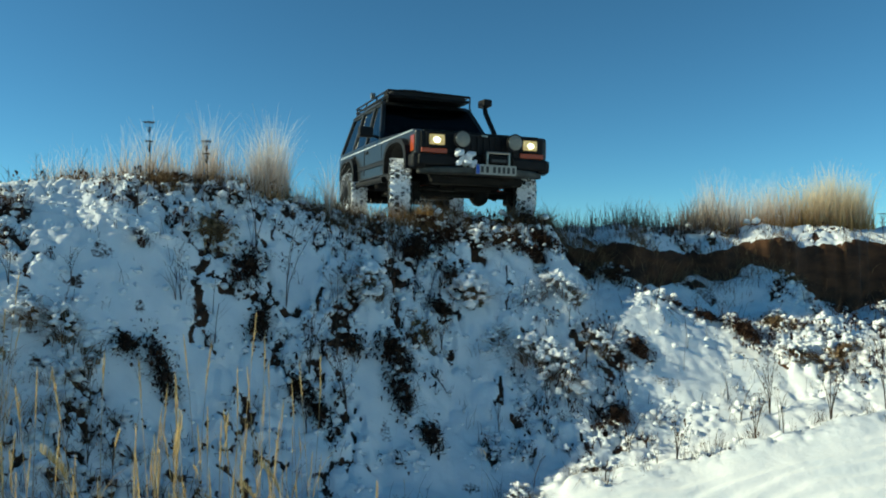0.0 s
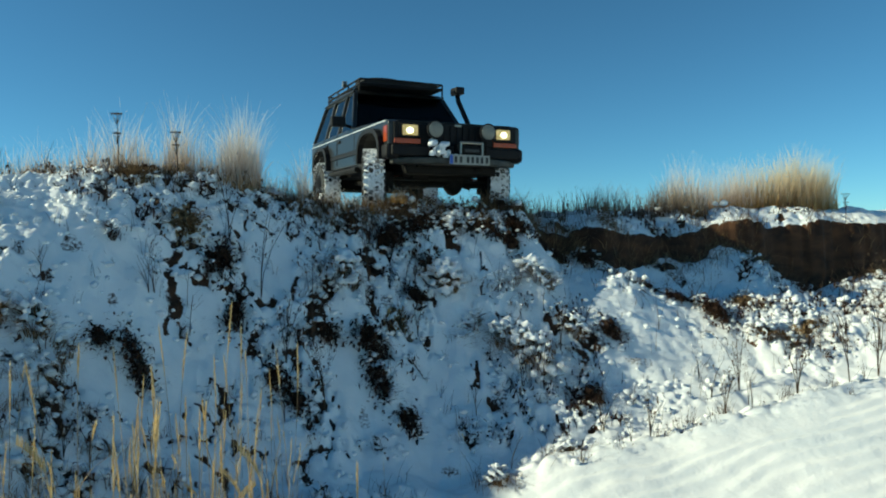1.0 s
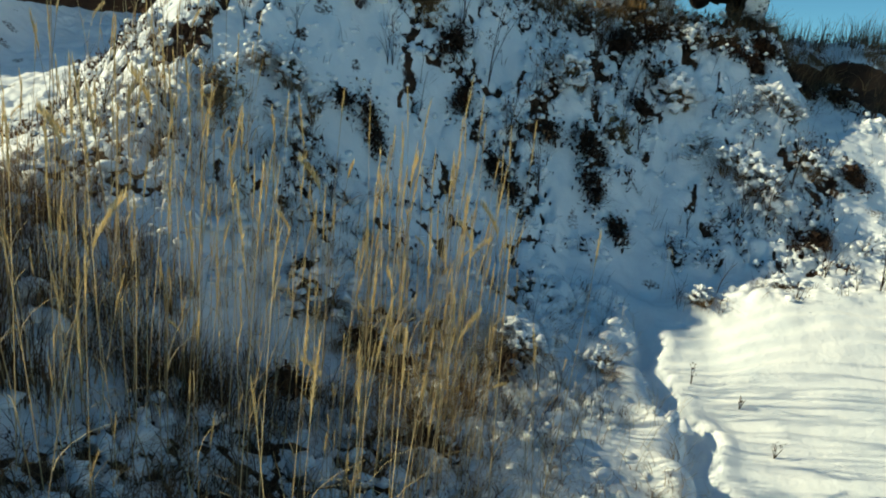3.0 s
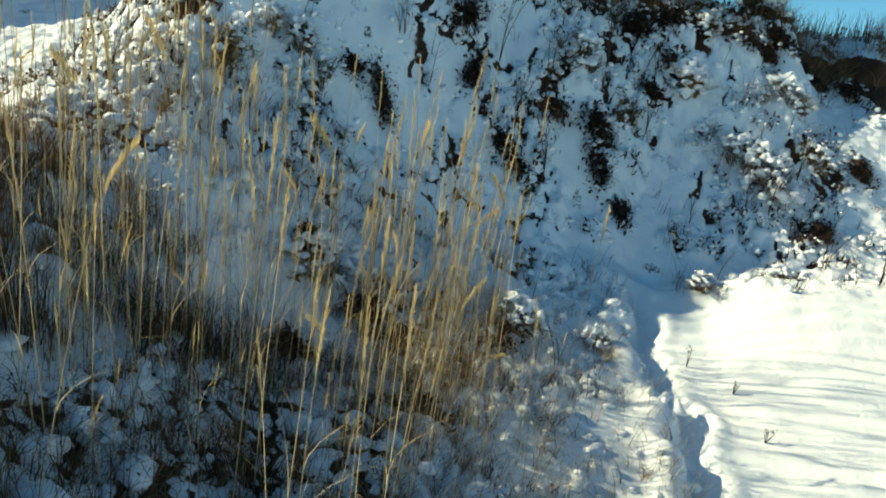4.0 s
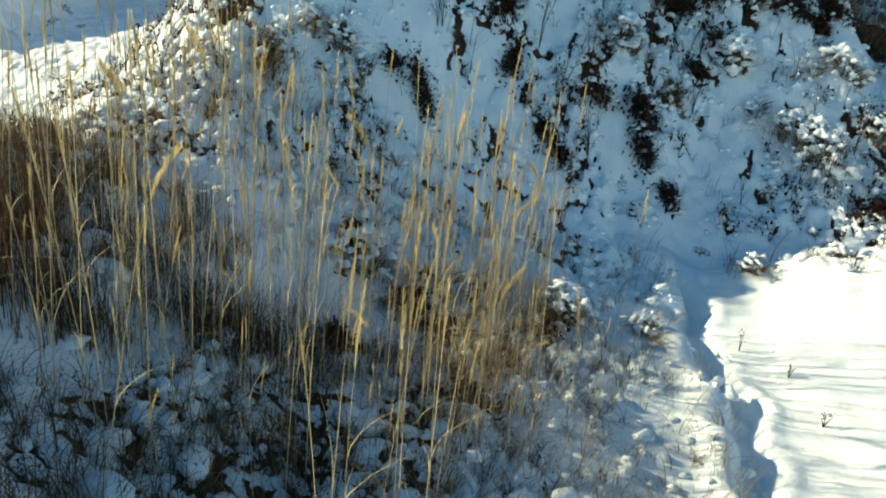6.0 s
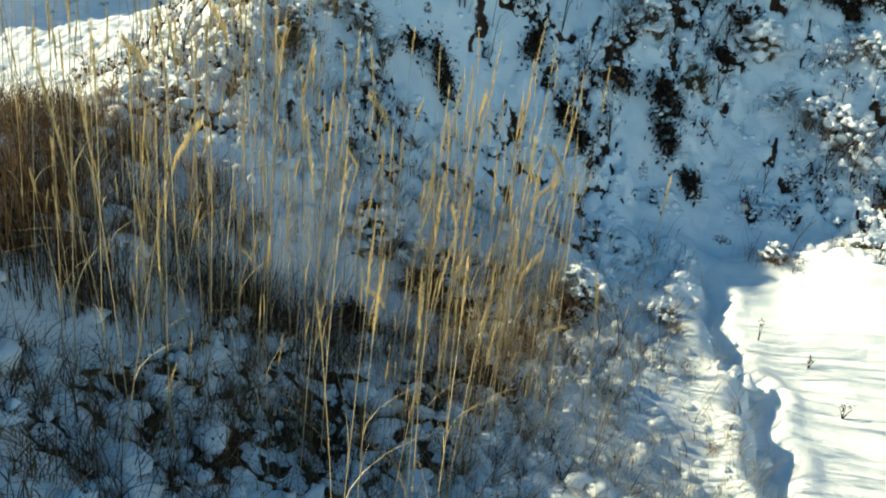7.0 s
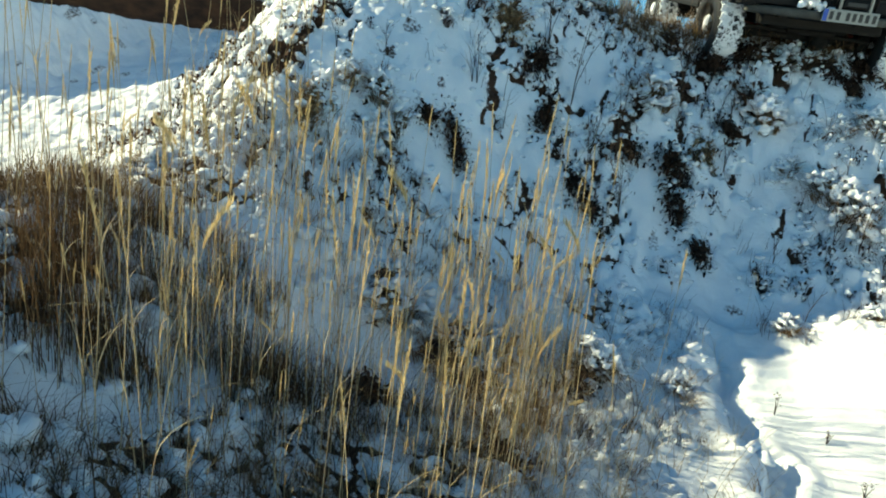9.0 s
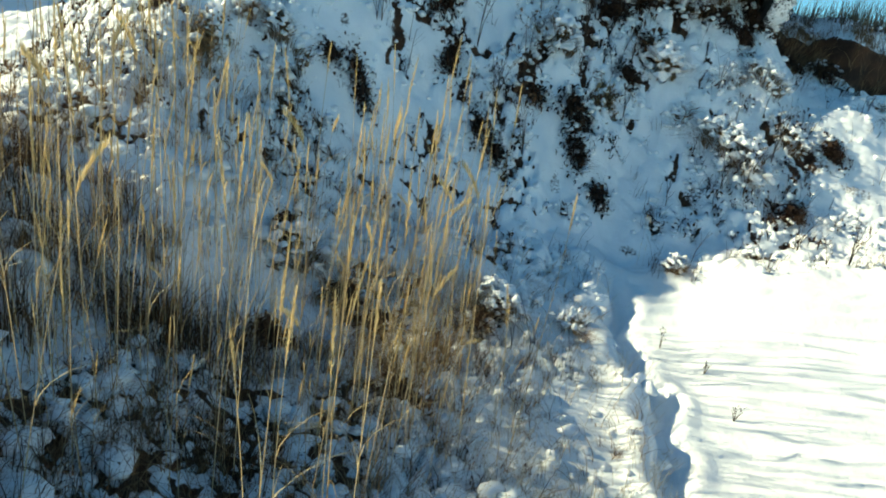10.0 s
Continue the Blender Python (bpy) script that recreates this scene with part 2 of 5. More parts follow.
def vnoise(x, y, seed=0):
    ix, iy = np.floor(x), np.floor(y)
    fx, fy = x - ix, y - iy
    fx, fy = fx * fx * (3 - 2 * fx), fy * fy * (3 - 2 * fy)
    a, b, c, d = rnd(ix, iy, seed), rnd(ix + 1, iy, seed), rnd(ix, iy + 1, seed), rnd(ix + 1, iy + 1, seed)
    return (a + (b - a) * fx) * (1 - fy) + (c + (d - c) * fx) * fy


def fbm(x, y, seed=0, octaves=4):
    total, amp, size = 0.0, 0.5, 1.0
    for k in range(octaves):
        total, amp, size = total + amp * (vnoise(x * size, y * size, seed + k) - 0.5), amp * 0.5, size * 2.03
    return total


def clumps(x, y, seed=0, least=0.55, more=0.6):
    """Rounded lumps: 1 in the middle of each, 0 between them."""
    ix, iy = np.floor(x), np.floor(y)
    best = np.full(np.shape(x), 9.0)
    for dx in (-1, 0, 1):
        for dy in (-1, 0, 1):
            cx, cy = ix + dx, iy + dy
            px, py = cx + 0.15 + 0.7 * rnd(cx, cy, seed), cy + 0.15 + 0.7 * rnd(cx, cy, seed + 5)
            size = least + more * rnd(cx, cy, seed + 9)
            best = np.minimum(best, ((x - px) ** 2 + (y - py) ** 2) / size ** 2)
    return np.sqrt(np.clip(1 - best, 0, 1))


def lip_line(x):
    return 8.30 + np.where(x < 0, 0.38 * np.clip(x, -3.6, 0), 0.22 * np.clip(x, 0, 9)) + 3.2 * sm(-3.7, -5.6, x) - 3.4 * sm(-7.6, -9.4, x) + 0.12 * (vnoise(x * 1.7, x * 0 + 3.3, 4) - 0.5) + 0.14 * sm(-1.1, -0.5, x) * sm(1.7, 1.2, x)


def foot_line(x):
    return 5.72 + np.where(x < 0, 0.50 * np.clip(x, -3.3, 0), 0.30 * np.clip(x, 0, 9)) + 1.3 * sm(-4.2, -6.5, x)


def trench(x, y):
    """How far to the side of the trodden furrow a place lies, and how much of it is there."""
    cx = 0.05 + (5.44 - y) * 0.27 + 0.05 * np.sin(y * 5.0) + 0.03 * np.sin(y * 12.3 + 1.0)
    return x - cx, sm(2.2, 3.0, y) * sm(5.75, 5.4, y)


def smooth_snow(x, y):
    """1 on the wind-packed drift, 0 elsewhere."""
    dx, _ = trench(x, y)
    return sm(0.02, 0.22, dx) * sm(0.05, -0.25, y - (5.42 + 0.17 * np.clip(x, 0, 5)))


def top_height(x):
    return 2.30 + 0.32 * sm(-0.9, -2.2, x) + 0.04 * sm(1.4, 2.4, x)


def cut_depth(x):
    right = (0.10 + 0.66 * vnoise(x * 1.35 + 0.4, x * 0 + 2.0, 61)) * sm(1.15, 1.75, x) + 0.12 * sm(2.6, 4.2, x) + 0.75 * sm(3.9, 5.4, x)
    return right + 0.75 * sm(-4.3, -5.2, x)


def scrub(x, y):
    """1 where low plants carry the snow as separate pillows, 0 where it lies smooth."""
    lip, foot = lip_line(x), foot_line(x)
    bank = sm(-0.3, 0.3, y - foot) * sm(0.3, 0.0, y - lip)
    d = sm(0.37, 0.53, vnoise(x * 1.25, y * 1.25, 71) + 0.55 * (vnoise(x * 3.4, y * 3.4, 72) - 0.5))
    d = np.maximum(d, 0.9 * sm(0.6, 0.2, np.abs(y - lip + 0.25)) * sm(1.8, 1.2, x))
    d = d * (1 - 0.92 * np.exp(-((x - 2.5) / 0.95) ** 4 - ((y - 7.2) / 0.75) ** 4))
    d = d * (1 - 0.85 * np.exp(-((x + 2.7) / 0.85) ** 2 - ((y - 5.8) / 0.85) ** 2))
    chute = np.exp(-((x - 0.30 - 0.25 * (y - 7.2)) / 0.30) ** 2) * sm(8.1, 7.6, y)
    clear_left = np.exp(-((x + 1.25) / 0.6) ** 2 - ((y - 5.2) / 0.45) ** 2)
    d = d * (1 - 0.9 * chute) * (1 - 0.8 * clear_left) * (1 - sm(0.45, 0.2, np.abs(y - lip)) * sm(1.2, 1.6, x))
    d = d * (1 - 0.75 * np.exp(-((x - 3.1) / 1.1) ** 2 - ((y - 8.35) / 0.45) ** 2))
    cap = 0.9 * sm(0.14, 0.28, y - lip) * sm(1.0, 0.6, y - lip) * sm(1.2, 1.6, x) * (0.4 + 0.6 * vnoise(x * 3, y * 3, 76))
    low = 0.62 * sm(0.2, -0.5, x) * sm(0.2, -0.3, y - foot) * (0.05 + 0.95 * sm(0.36, 0.60, vnoise(x * 1.9, y * 1.9, 74) + 0.3 * (vnoise(x * 5, y * 5, 75) - 0.5)))
    rim = 0.8 * np.exp(-((y - (5.60 + 0.17 * np.clip(x, 0, 5))) / 0.14) ** 2) * sm(0.3, 0.6, x)
    return np.clip(bank * d + low + rim + cap, 0, 1) * (1 - smooth_snow(x, y)) * sm(7.5, 5.5, np.abs(x)) * sm(0.4, 0.8, y)


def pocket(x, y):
    """1 in the ragged dark hollows under the plants of the bank, whose shade is put into the colour."""
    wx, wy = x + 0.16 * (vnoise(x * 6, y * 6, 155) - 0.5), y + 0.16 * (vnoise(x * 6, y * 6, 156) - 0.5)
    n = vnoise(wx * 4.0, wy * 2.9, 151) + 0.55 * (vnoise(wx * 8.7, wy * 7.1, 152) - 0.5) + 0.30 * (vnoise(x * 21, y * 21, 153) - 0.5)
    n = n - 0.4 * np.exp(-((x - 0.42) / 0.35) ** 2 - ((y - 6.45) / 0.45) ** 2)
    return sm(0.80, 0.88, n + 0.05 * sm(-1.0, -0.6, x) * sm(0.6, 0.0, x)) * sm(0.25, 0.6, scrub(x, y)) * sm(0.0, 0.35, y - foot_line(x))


def pillows(x, y):
    """Lumps of snow a hand wide, on each plant; 0 in the gaps between them."""
    wx, wy = x + 0.07 * (vnoise(x * 7, y * 7, 25) - 0.5), y + 0.07 * (vnoise(x * 7, y * 7, 26) - 0.5)
    bank = np.maximum(clumps(wx * 8.3, wy * 8.3, 21, 0.30, 0.46), 0.8 * clumps(wx * 5.1, wy * 5.1, 23, 0.20, 0.40))
    hx, hy = wx + 0.10 * (vnoise(x * 3.3, y * 3.3, 35) - 0.5), wy + 0.10 * (vnoise(x * 3.3, y * 3.3, 36) - 0.5)
    hollow = np.maximum(0.8 * clumps(hx * 11.5, hy * 11.5, 22, 0.18, 0.46), clumps(hx * 6.1, hy * 6.1, 29, 0.05, 0.46))
    t = sm(0.3, -0.3, y - foot_line(x)) * sm(0.3, -0.2, x)
    return bank * (1 - t) + hollow * t


def land(x, y, fine=True):
    x, y = np.asarray(x, float), np.asarray(y, float)
    wob = 0.17 * fbm(x * 1.5, y * 1.5, 2)
    floor = -0.36 + 0.22 * (np.clip(y, 3.2, 7.5) - 4.4) + 0.20 * sm(0.4, -1.3, x) + 1.12 * sm(-1.4, -3.85, x) + 0.13 * np.clip(x - 0.6, 0, 6)
    floor = floor - 0.80 * sm(-4.0, -5.8, x) + 0.45 * sm(1.9, 0.6, y)
    crest = y - (5.42 + 0.17 * np.clip(x, 0, 5))
    floor = floor + 0.16 * sm(0.1, 1.2, x) * np.exp(-(crest / np.where(crest > 0, 0.22, 0.8)) ** 2)
    # unseen rise on the left, added to throw shade over the near hollow
    floor = floor + 1.75 * sm(-4.7, -6.0, x) * sm(3.1, 2.2, y) * sm(-2.5, 0.5, y)
    lip, foot, top, cut = lip_line(x), foot_line(x), top_height(x), cut_depth(x)
    u = np.clip((y - foot) / (lip - foot), 0, 1)
    s = 0.5 * u ** 1.35 + 0.5 * (u * u * (3 - 2 * u))
    z = floor + (top - cut - floor) * s
    edge = y - lip + (0.24 * (vnoise(x * 3.1, y * 0 + 1.0, 8) - 0.5) + 0.05 * (vnoise(x * 11, y * 0 + 1.0, 9) - 0.5)) * sm(-5.5, -4.0, x)
    shelf = np.minimum(cut, 0.20 + 0.20 * vnoise(x * 2.3, y * 0, 18))
    face_run = 0.09 + 0.30 * sm(-6.0, -7.4, x)
    z = z + (cut - shelf) * sm(0.0, 1.0, edge / face_run) + shelf * sm(0.09, 0.9, edge) ** 0.7
    z = z - 0.12 * np.exp(-((x - 0.12) / 0.25) ** 2 - ((y - 5.8) / 0.16) ** 2)
    # the nose of the bank runs out to a ridge; a rounded mound lies under the cut
    along = np.clip(((x + 3.2) * -0.75 + (y - 7.0) * -0.66), 0, 3.2)
    off = np.hypot((x + 3.2) + 0.75 * along, (y - 7.0) + 0.66 * along)
    z = z + 0.30 * np.exp(-(off / 0.6) ** 2) * sm(0.5, 1.4, along) * sm(3.3, 2.0, along)
    z = z - 0.24 * np.exp(-((x - 3.1) / 1.1) ** 2 - ((y - 8.35) / 0.42) ** 2)
    z = z + 0.22 * np.exp(-((x - 2.2) / 0.75) ** 2 - ((y - 7.35 - 0.1 * x) / 0.5) ** 2)
    z = z + 0.20 * np.exp(-((x + 2.85) / 0.55) ** 2 - ((y - 6.0) / 0.8) ** 2)
    if not fine:
        return z + wob
    on_bank = sm(-0.5, 0.1, y - foot) * sm(0.7, 0.0, y - lip)
    smooth = smooth_snow(x, y)
    low = sm(0.35, 0.75, vnoise(x * 1.1, y * 1.1, 31) + 0.25 * (vnoise(x * 3, y * 3, 33) - 0.5))
    rough = (0.45 + 0.55 * low) * (0.55 + 0.45 * on_bank) * (1 - smooth) * sm(16, 10, y) * sm(14, 8, np.abs(x))
    z = z + wob * (1 - 0.6 * smooth)
    near = sm(0.3, -0.3, y - foot) * sm(-0.7, -1.5, x)
    rough = rough * (1 - 0.45 * sm(-1.3, -0.7, x) * sm(0.0, -0.4, y - foot))
    z = z + rough * ((0.075 + 0.035 * near) * clumps(x * 5.0, y * 5.0, 3) + (0.05 + 0.035 * near) * clumps(x * 10.5, y * 10.5, 7) + 0.05 * fbm(x * 6, y * 6, 5))
    sc = scrub(x, y)
    pw = pillows(x, y)
    z = z + sc * ((0.095 - 0.04 * near) * pw - 0.035 - 0.055 * pocket(x, y) + 0.03 * sm(0.1, 0.6, pw) * clumps(x * 17, y * 17, 27))
    # wind ripples on the drift
    ripple = np.sin((y - x * 0.22) * 46 + 11.0 * fbm(x * 1.1, y * 2.0, 12))
    z = z + smooth * (0.0085 * ripple * sm(0.15, 0.6, vnoise(x * 1.3, y * 2.6, 6)) + 0.03 * fbm(x * 2.2, y * 2.2, 14))
    dx, there = trench(x, y)
    z = z - there * (0.10 + 0.08 * vnoise(x * 3, y * 6, 16)) * np.exp(-((dx + 0.02) / 0.09) ** 4)
    z = z + there * 0.07 * np.exp(-((dx + 0.25) / 0.12) ** 2) * (0.1 + 1.6 * vnoise(x * 6, y * 6, 17)) + there * 0.03 * np.exp(-((dx - 0.14) / 0.06) ** 2) * vnoise(x * 8, y * 8, 19)
    return z


def soil_shade_amount(x, y):
    lip, cut = lip_line(x), cut_depth(x)
    edge = y - lip + (0.24 * (vnoise(x * 3.1, y * 0 + 1.0, 8) - 0.5) + 0.05 * (vnoise(x * 11, y * 0 + 1.0, 9) - 0.5)) * sm(-5.5, -4.0, x)
    face = sm(-0.07, -0.01, edge) * sm(0.115, 0.085, edge / (1 + 3.3 * sm(-6.0, -7.4, x))) * sm(0.12, 0.3, cut)
    worn = 0.5 * sm(0.55, 0.75, vnoise(x * 2.3, y * 2.3, 51)) * sm(0.5, 0.8, vnoise(x * 7, y * 7, 52))
    on_bank = sm(0.2, 0.7, y - foot_line(x)) * sm(0.25, 0.0, y - lip)
    near_lip = 0.5 * sm(0.5, 0.1, np.abs(y - lip + 0.2)) * sm(0.5, 0.75, vnoise(x * 4.1, y * 4.1, 55)) * sm(5, 3, np.abs(x))
    near_lip = near_lip + 0.85 * sm(-0.65, -0.3, x) * sm(1.35, 1.0, x) * sm(-0.75, -0.35, y - lip) * sm(0.9, 0.5, y - lip) * sm(0.30, 0.62, vnoise(x * 5.3, y * 4.1, 57) + 0.4 * (vnoise(x * 13, y * 13, 59) - 0.5))
    # gaps, pockets and the hole: soil brown that also paints in their shade
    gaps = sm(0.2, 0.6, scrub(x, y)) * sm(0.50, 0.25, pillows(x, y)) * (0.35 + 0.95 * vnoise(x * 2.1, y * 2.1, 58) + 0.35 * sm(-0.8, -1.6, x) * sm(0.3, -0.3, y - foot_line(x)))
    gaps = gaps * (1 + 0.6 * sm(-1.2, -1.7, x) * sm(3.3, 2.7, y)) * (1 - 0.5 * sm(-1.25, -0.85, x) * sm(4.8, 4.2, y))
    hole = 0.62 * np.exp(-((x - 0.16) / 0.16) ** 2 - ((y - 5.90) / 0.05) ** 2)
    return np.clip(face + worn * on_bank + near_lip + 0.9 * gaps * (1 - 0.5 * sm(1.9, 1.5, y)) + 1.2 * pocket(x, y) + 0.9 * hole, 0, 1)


def axis(lo, hi, step, far):
    inner = np.arange(lo, hi, step)
    right, left = [hi], [lo]
    s = step
    while right[-1] < far:
        s *= 1.22
        right.append(right[-1] + s)
    s = step
    while left[-1] > -far:
        s *= 1.22
        left.append(left[-1] - s)
    return np.array(left[:0:-1] + list(inner) + right)


def build_ground():
    xs, ys = axis(-12.4, 6.6, 0.027, 900), axis(0.7, 10.7, 0.022, 900)
    X, Y = np.meshgrid(xs, ys)
    Z = land(X, Y)
    far = np.hypot(X, Y - 5)
    Z = np.where(far > 40, Z + 0.6 * fbm(X * 0.02, Y * 0.02, 90), Z)
    n, w = X.size, len(xs)
    co = np.stack([X.ravel(), Y.ravel(), Z.ravel()], 1)
    i = (np.arange(len(ys) - 1)[:, None] * w + np.arange(w - 1)[None, :]).ravel()
    faces = np.stack([i, i + 1, i + w + 1, i + w], 1)
    me = bpy.data.meshes.new("ground")
    me.vertices.add(n)
    me.vertices.foreach_set("co", co.ravel())
    me.loops.add(faces.size)
    me.loops.foreach_set("vertex_index", faces.ravel().astype(np.int32))
    me.polygons.add(len(faces))
    me.polygons.foreach_set("loop_start", np.arange(0, faces.size, 4, dtype=np.int32))
    me.polygons.foreach_set("use_smooth", np.ones(len(faces), bool))
    me.update(calc_edges=True)
    a = me.attributes.new("soil_shade", "FLOAT", "POINT")
    a.data.foreach_set("value", soil_shade_amount(X, Y).ravel())
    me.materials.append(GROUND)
    ob = new("ground", me)
    return tagged(ob, "snow-covered sandy bank above a wind-packed snow drift", "ground", kind="structure")


ground = build_ground()


def up(x, y):
    return float(land(x, y))


# ---- the off-road car: x forward, y to its left, z up, from the ground under the front axle ----
def arch(cx, r, z0, n=9):
    """Points of a squared wheel opening, from back to front, above the sill at z0."""
    pts = []
    for k in range(n):
        a = math.pi - math.pi * k / (n - 1)
        c, s = math.cos(a), math.sin(a)
        q = (abs(c) ** 3 + abs(s) ** 3) ** (-1 / 3)
        pts.append((cx + r * c * q * 0.98, z0 + max(0.0, r * s * q) * 0.78))
    return pts


def build_tyre(parent, spare=False):
    prof = [(-0.135, 0.235), (-0.142, 0.30), (-0.138, 0.355), (-0.118, 0.388), (-0.06, 0.396), (0.06, 0.396), (0.118, 0.388), (0.138, 0.355), (0.142, 0.30), (0.135, 0.235)]
    bm = lathe(prof, 36)
    tyre = part("tyre", bm, TYREWALL, parent, "black off-road tyre", True)
    tread = bmesh.new()
    for k in range(30):
        a = 2 * math.pi * k / 30
        for side, wob in ((-0.098, 0.0), (-0.035, 0.5), (0.035, 0.0), (0.098, 0.5)):
            m = Matrix.Rotation(a + wob * 2 * math.pi / 30, 4, "Y") @ Matrix.Translation((0, side, 0.402)) @ Matrix.Rotation(0.3 if side > 0 else -0.3, 4, "Z")
            box(-0.027, 0.027, -0.026, 0.026, -0.012, 0.012, 0.0, tread, m)
    if not spare:
        ring = lathe([(-0.118, 0.385), (-0.10, 0.404), (0.0, 0.409), (0.10, 0.404), (0.118, 0.385)], 48)
        part("packed_snow", ring, SNOW_W, tyre, "snow packed between the tread blocks", True)
    part("tread", tread, TYREWALL if spare else RUBBER, tyre, "" if spare else "chunky tread packed with snow")
    return tyre


def build_wheel(name, parent, side):
    """side: 1 on the car's left, -1 on its right."""
    hub = new(name)
    hub.parent = parent
    build_tyre(hub)
    s = side
    rim = part("rim", lathe([(s * 0.125, 0.232), (s * 0.135, 0.24), (-s * 0.12, 0.24), (-s * 0.12, 0.22), (s * 0.05, 0.205), (s * 0.11, 0.218)], 28), RIM, hub, "dark steel rim", True)
    disc = lathe([(s * 0.02, 0.06), (s * 0.045, 0.10), (s * 0.03, 0.21), (s * 0.01, 0.21), (s * 0.02, 0.10), (s * 0.0, 0.06)], 24)
    part("wheel_disc", disc, RIM, rim, smooth=True)
    part("hub_cap", lathe([(s * 0.0, 0.001), (s * 0.095, 0.001), (s * 0.09, 0.045), (s * 0.0, 0.062)], 16), STEEL, rim, smooth=True)
    for k in range(5):
        a = 2 * math.pi * k / 5
        part("wheel_nut", tube([(0.085 * math.cos(a), s * 0.03, 0.085 * math.sin(a)), (0.085 * math.cos(a), s * 0.06, 0.085 * math.sin(a))], 0.011, 6), CHROME, rim)
    # snow caught in the lower bowl of the rim
    bm = bmesh.new()
    bmesh.ops.create_icosphere(bm, subdivisions=2, radius=0.09)
    for v in bm.verts:
        v.co = Vector((v.co.x * 1.1, v.co.y * 0.45 + s * 0.07, v.co.z * 0.8 - 0.13)) + Vector((noise.noise(v.co * 20), 0, noise.noise(v.co * 17))) * 0.02
    part("rim_snow", bm, SNOW_W, rim, "snow caught in the rim", True)
    return hub


def pillar(parent, p, q, w, d):
    """A window post from p at the belt to q at the roof."""
    p, q = Vector(p), Vector(q)
    bm = bmesh.new()
    low = [bm.verts.new(p + Vector((dx, dy, 0))) for dx, dy in ((-w, -d), (w, -d), (w, d), (-w, d))]
    top = [bm.verts.new(q + Vector((dx * 0.8, dy, 0))) for dx, dy in ((-w, -d), (w, -d), (w, d), (-w, d))]
    bm.faces.new(low[::-1])
    bm.faces.new(top)
    for i in range(4):
        bm.faces.new((low[i], low[(i + 1) % 4], top[(i + 1) % 4], top[i]))
    bmesh.ops.bevel(bm, geom=bm.edges[:], offset=0.008, segments=1, affect="EDGES")
    part("window_post", bm, PAINT, parent)


def pane(name, parent, corners, thick=0.006):
    bm = bmesh.new()
    c = [Vector(p) for p in corners]
    n = (c[1] - c[0]).cross(c[2] - c[0]).normalized() * thick
    a, b = [bm.verts.new(p) for p in c], [bm.verts.new(p + n) for p in c]
    bm.faces.new(a[::-1])
    bm.faces.new(b)
    for i in range(4):
        bm.faces.new((a[i], a[(i + 1) % 4], b[(i + 1) % 4], b[i]))
    ob = part(name, bm, WINDSCREEN, parent)
    ob.visible_shadow = False
    return ob


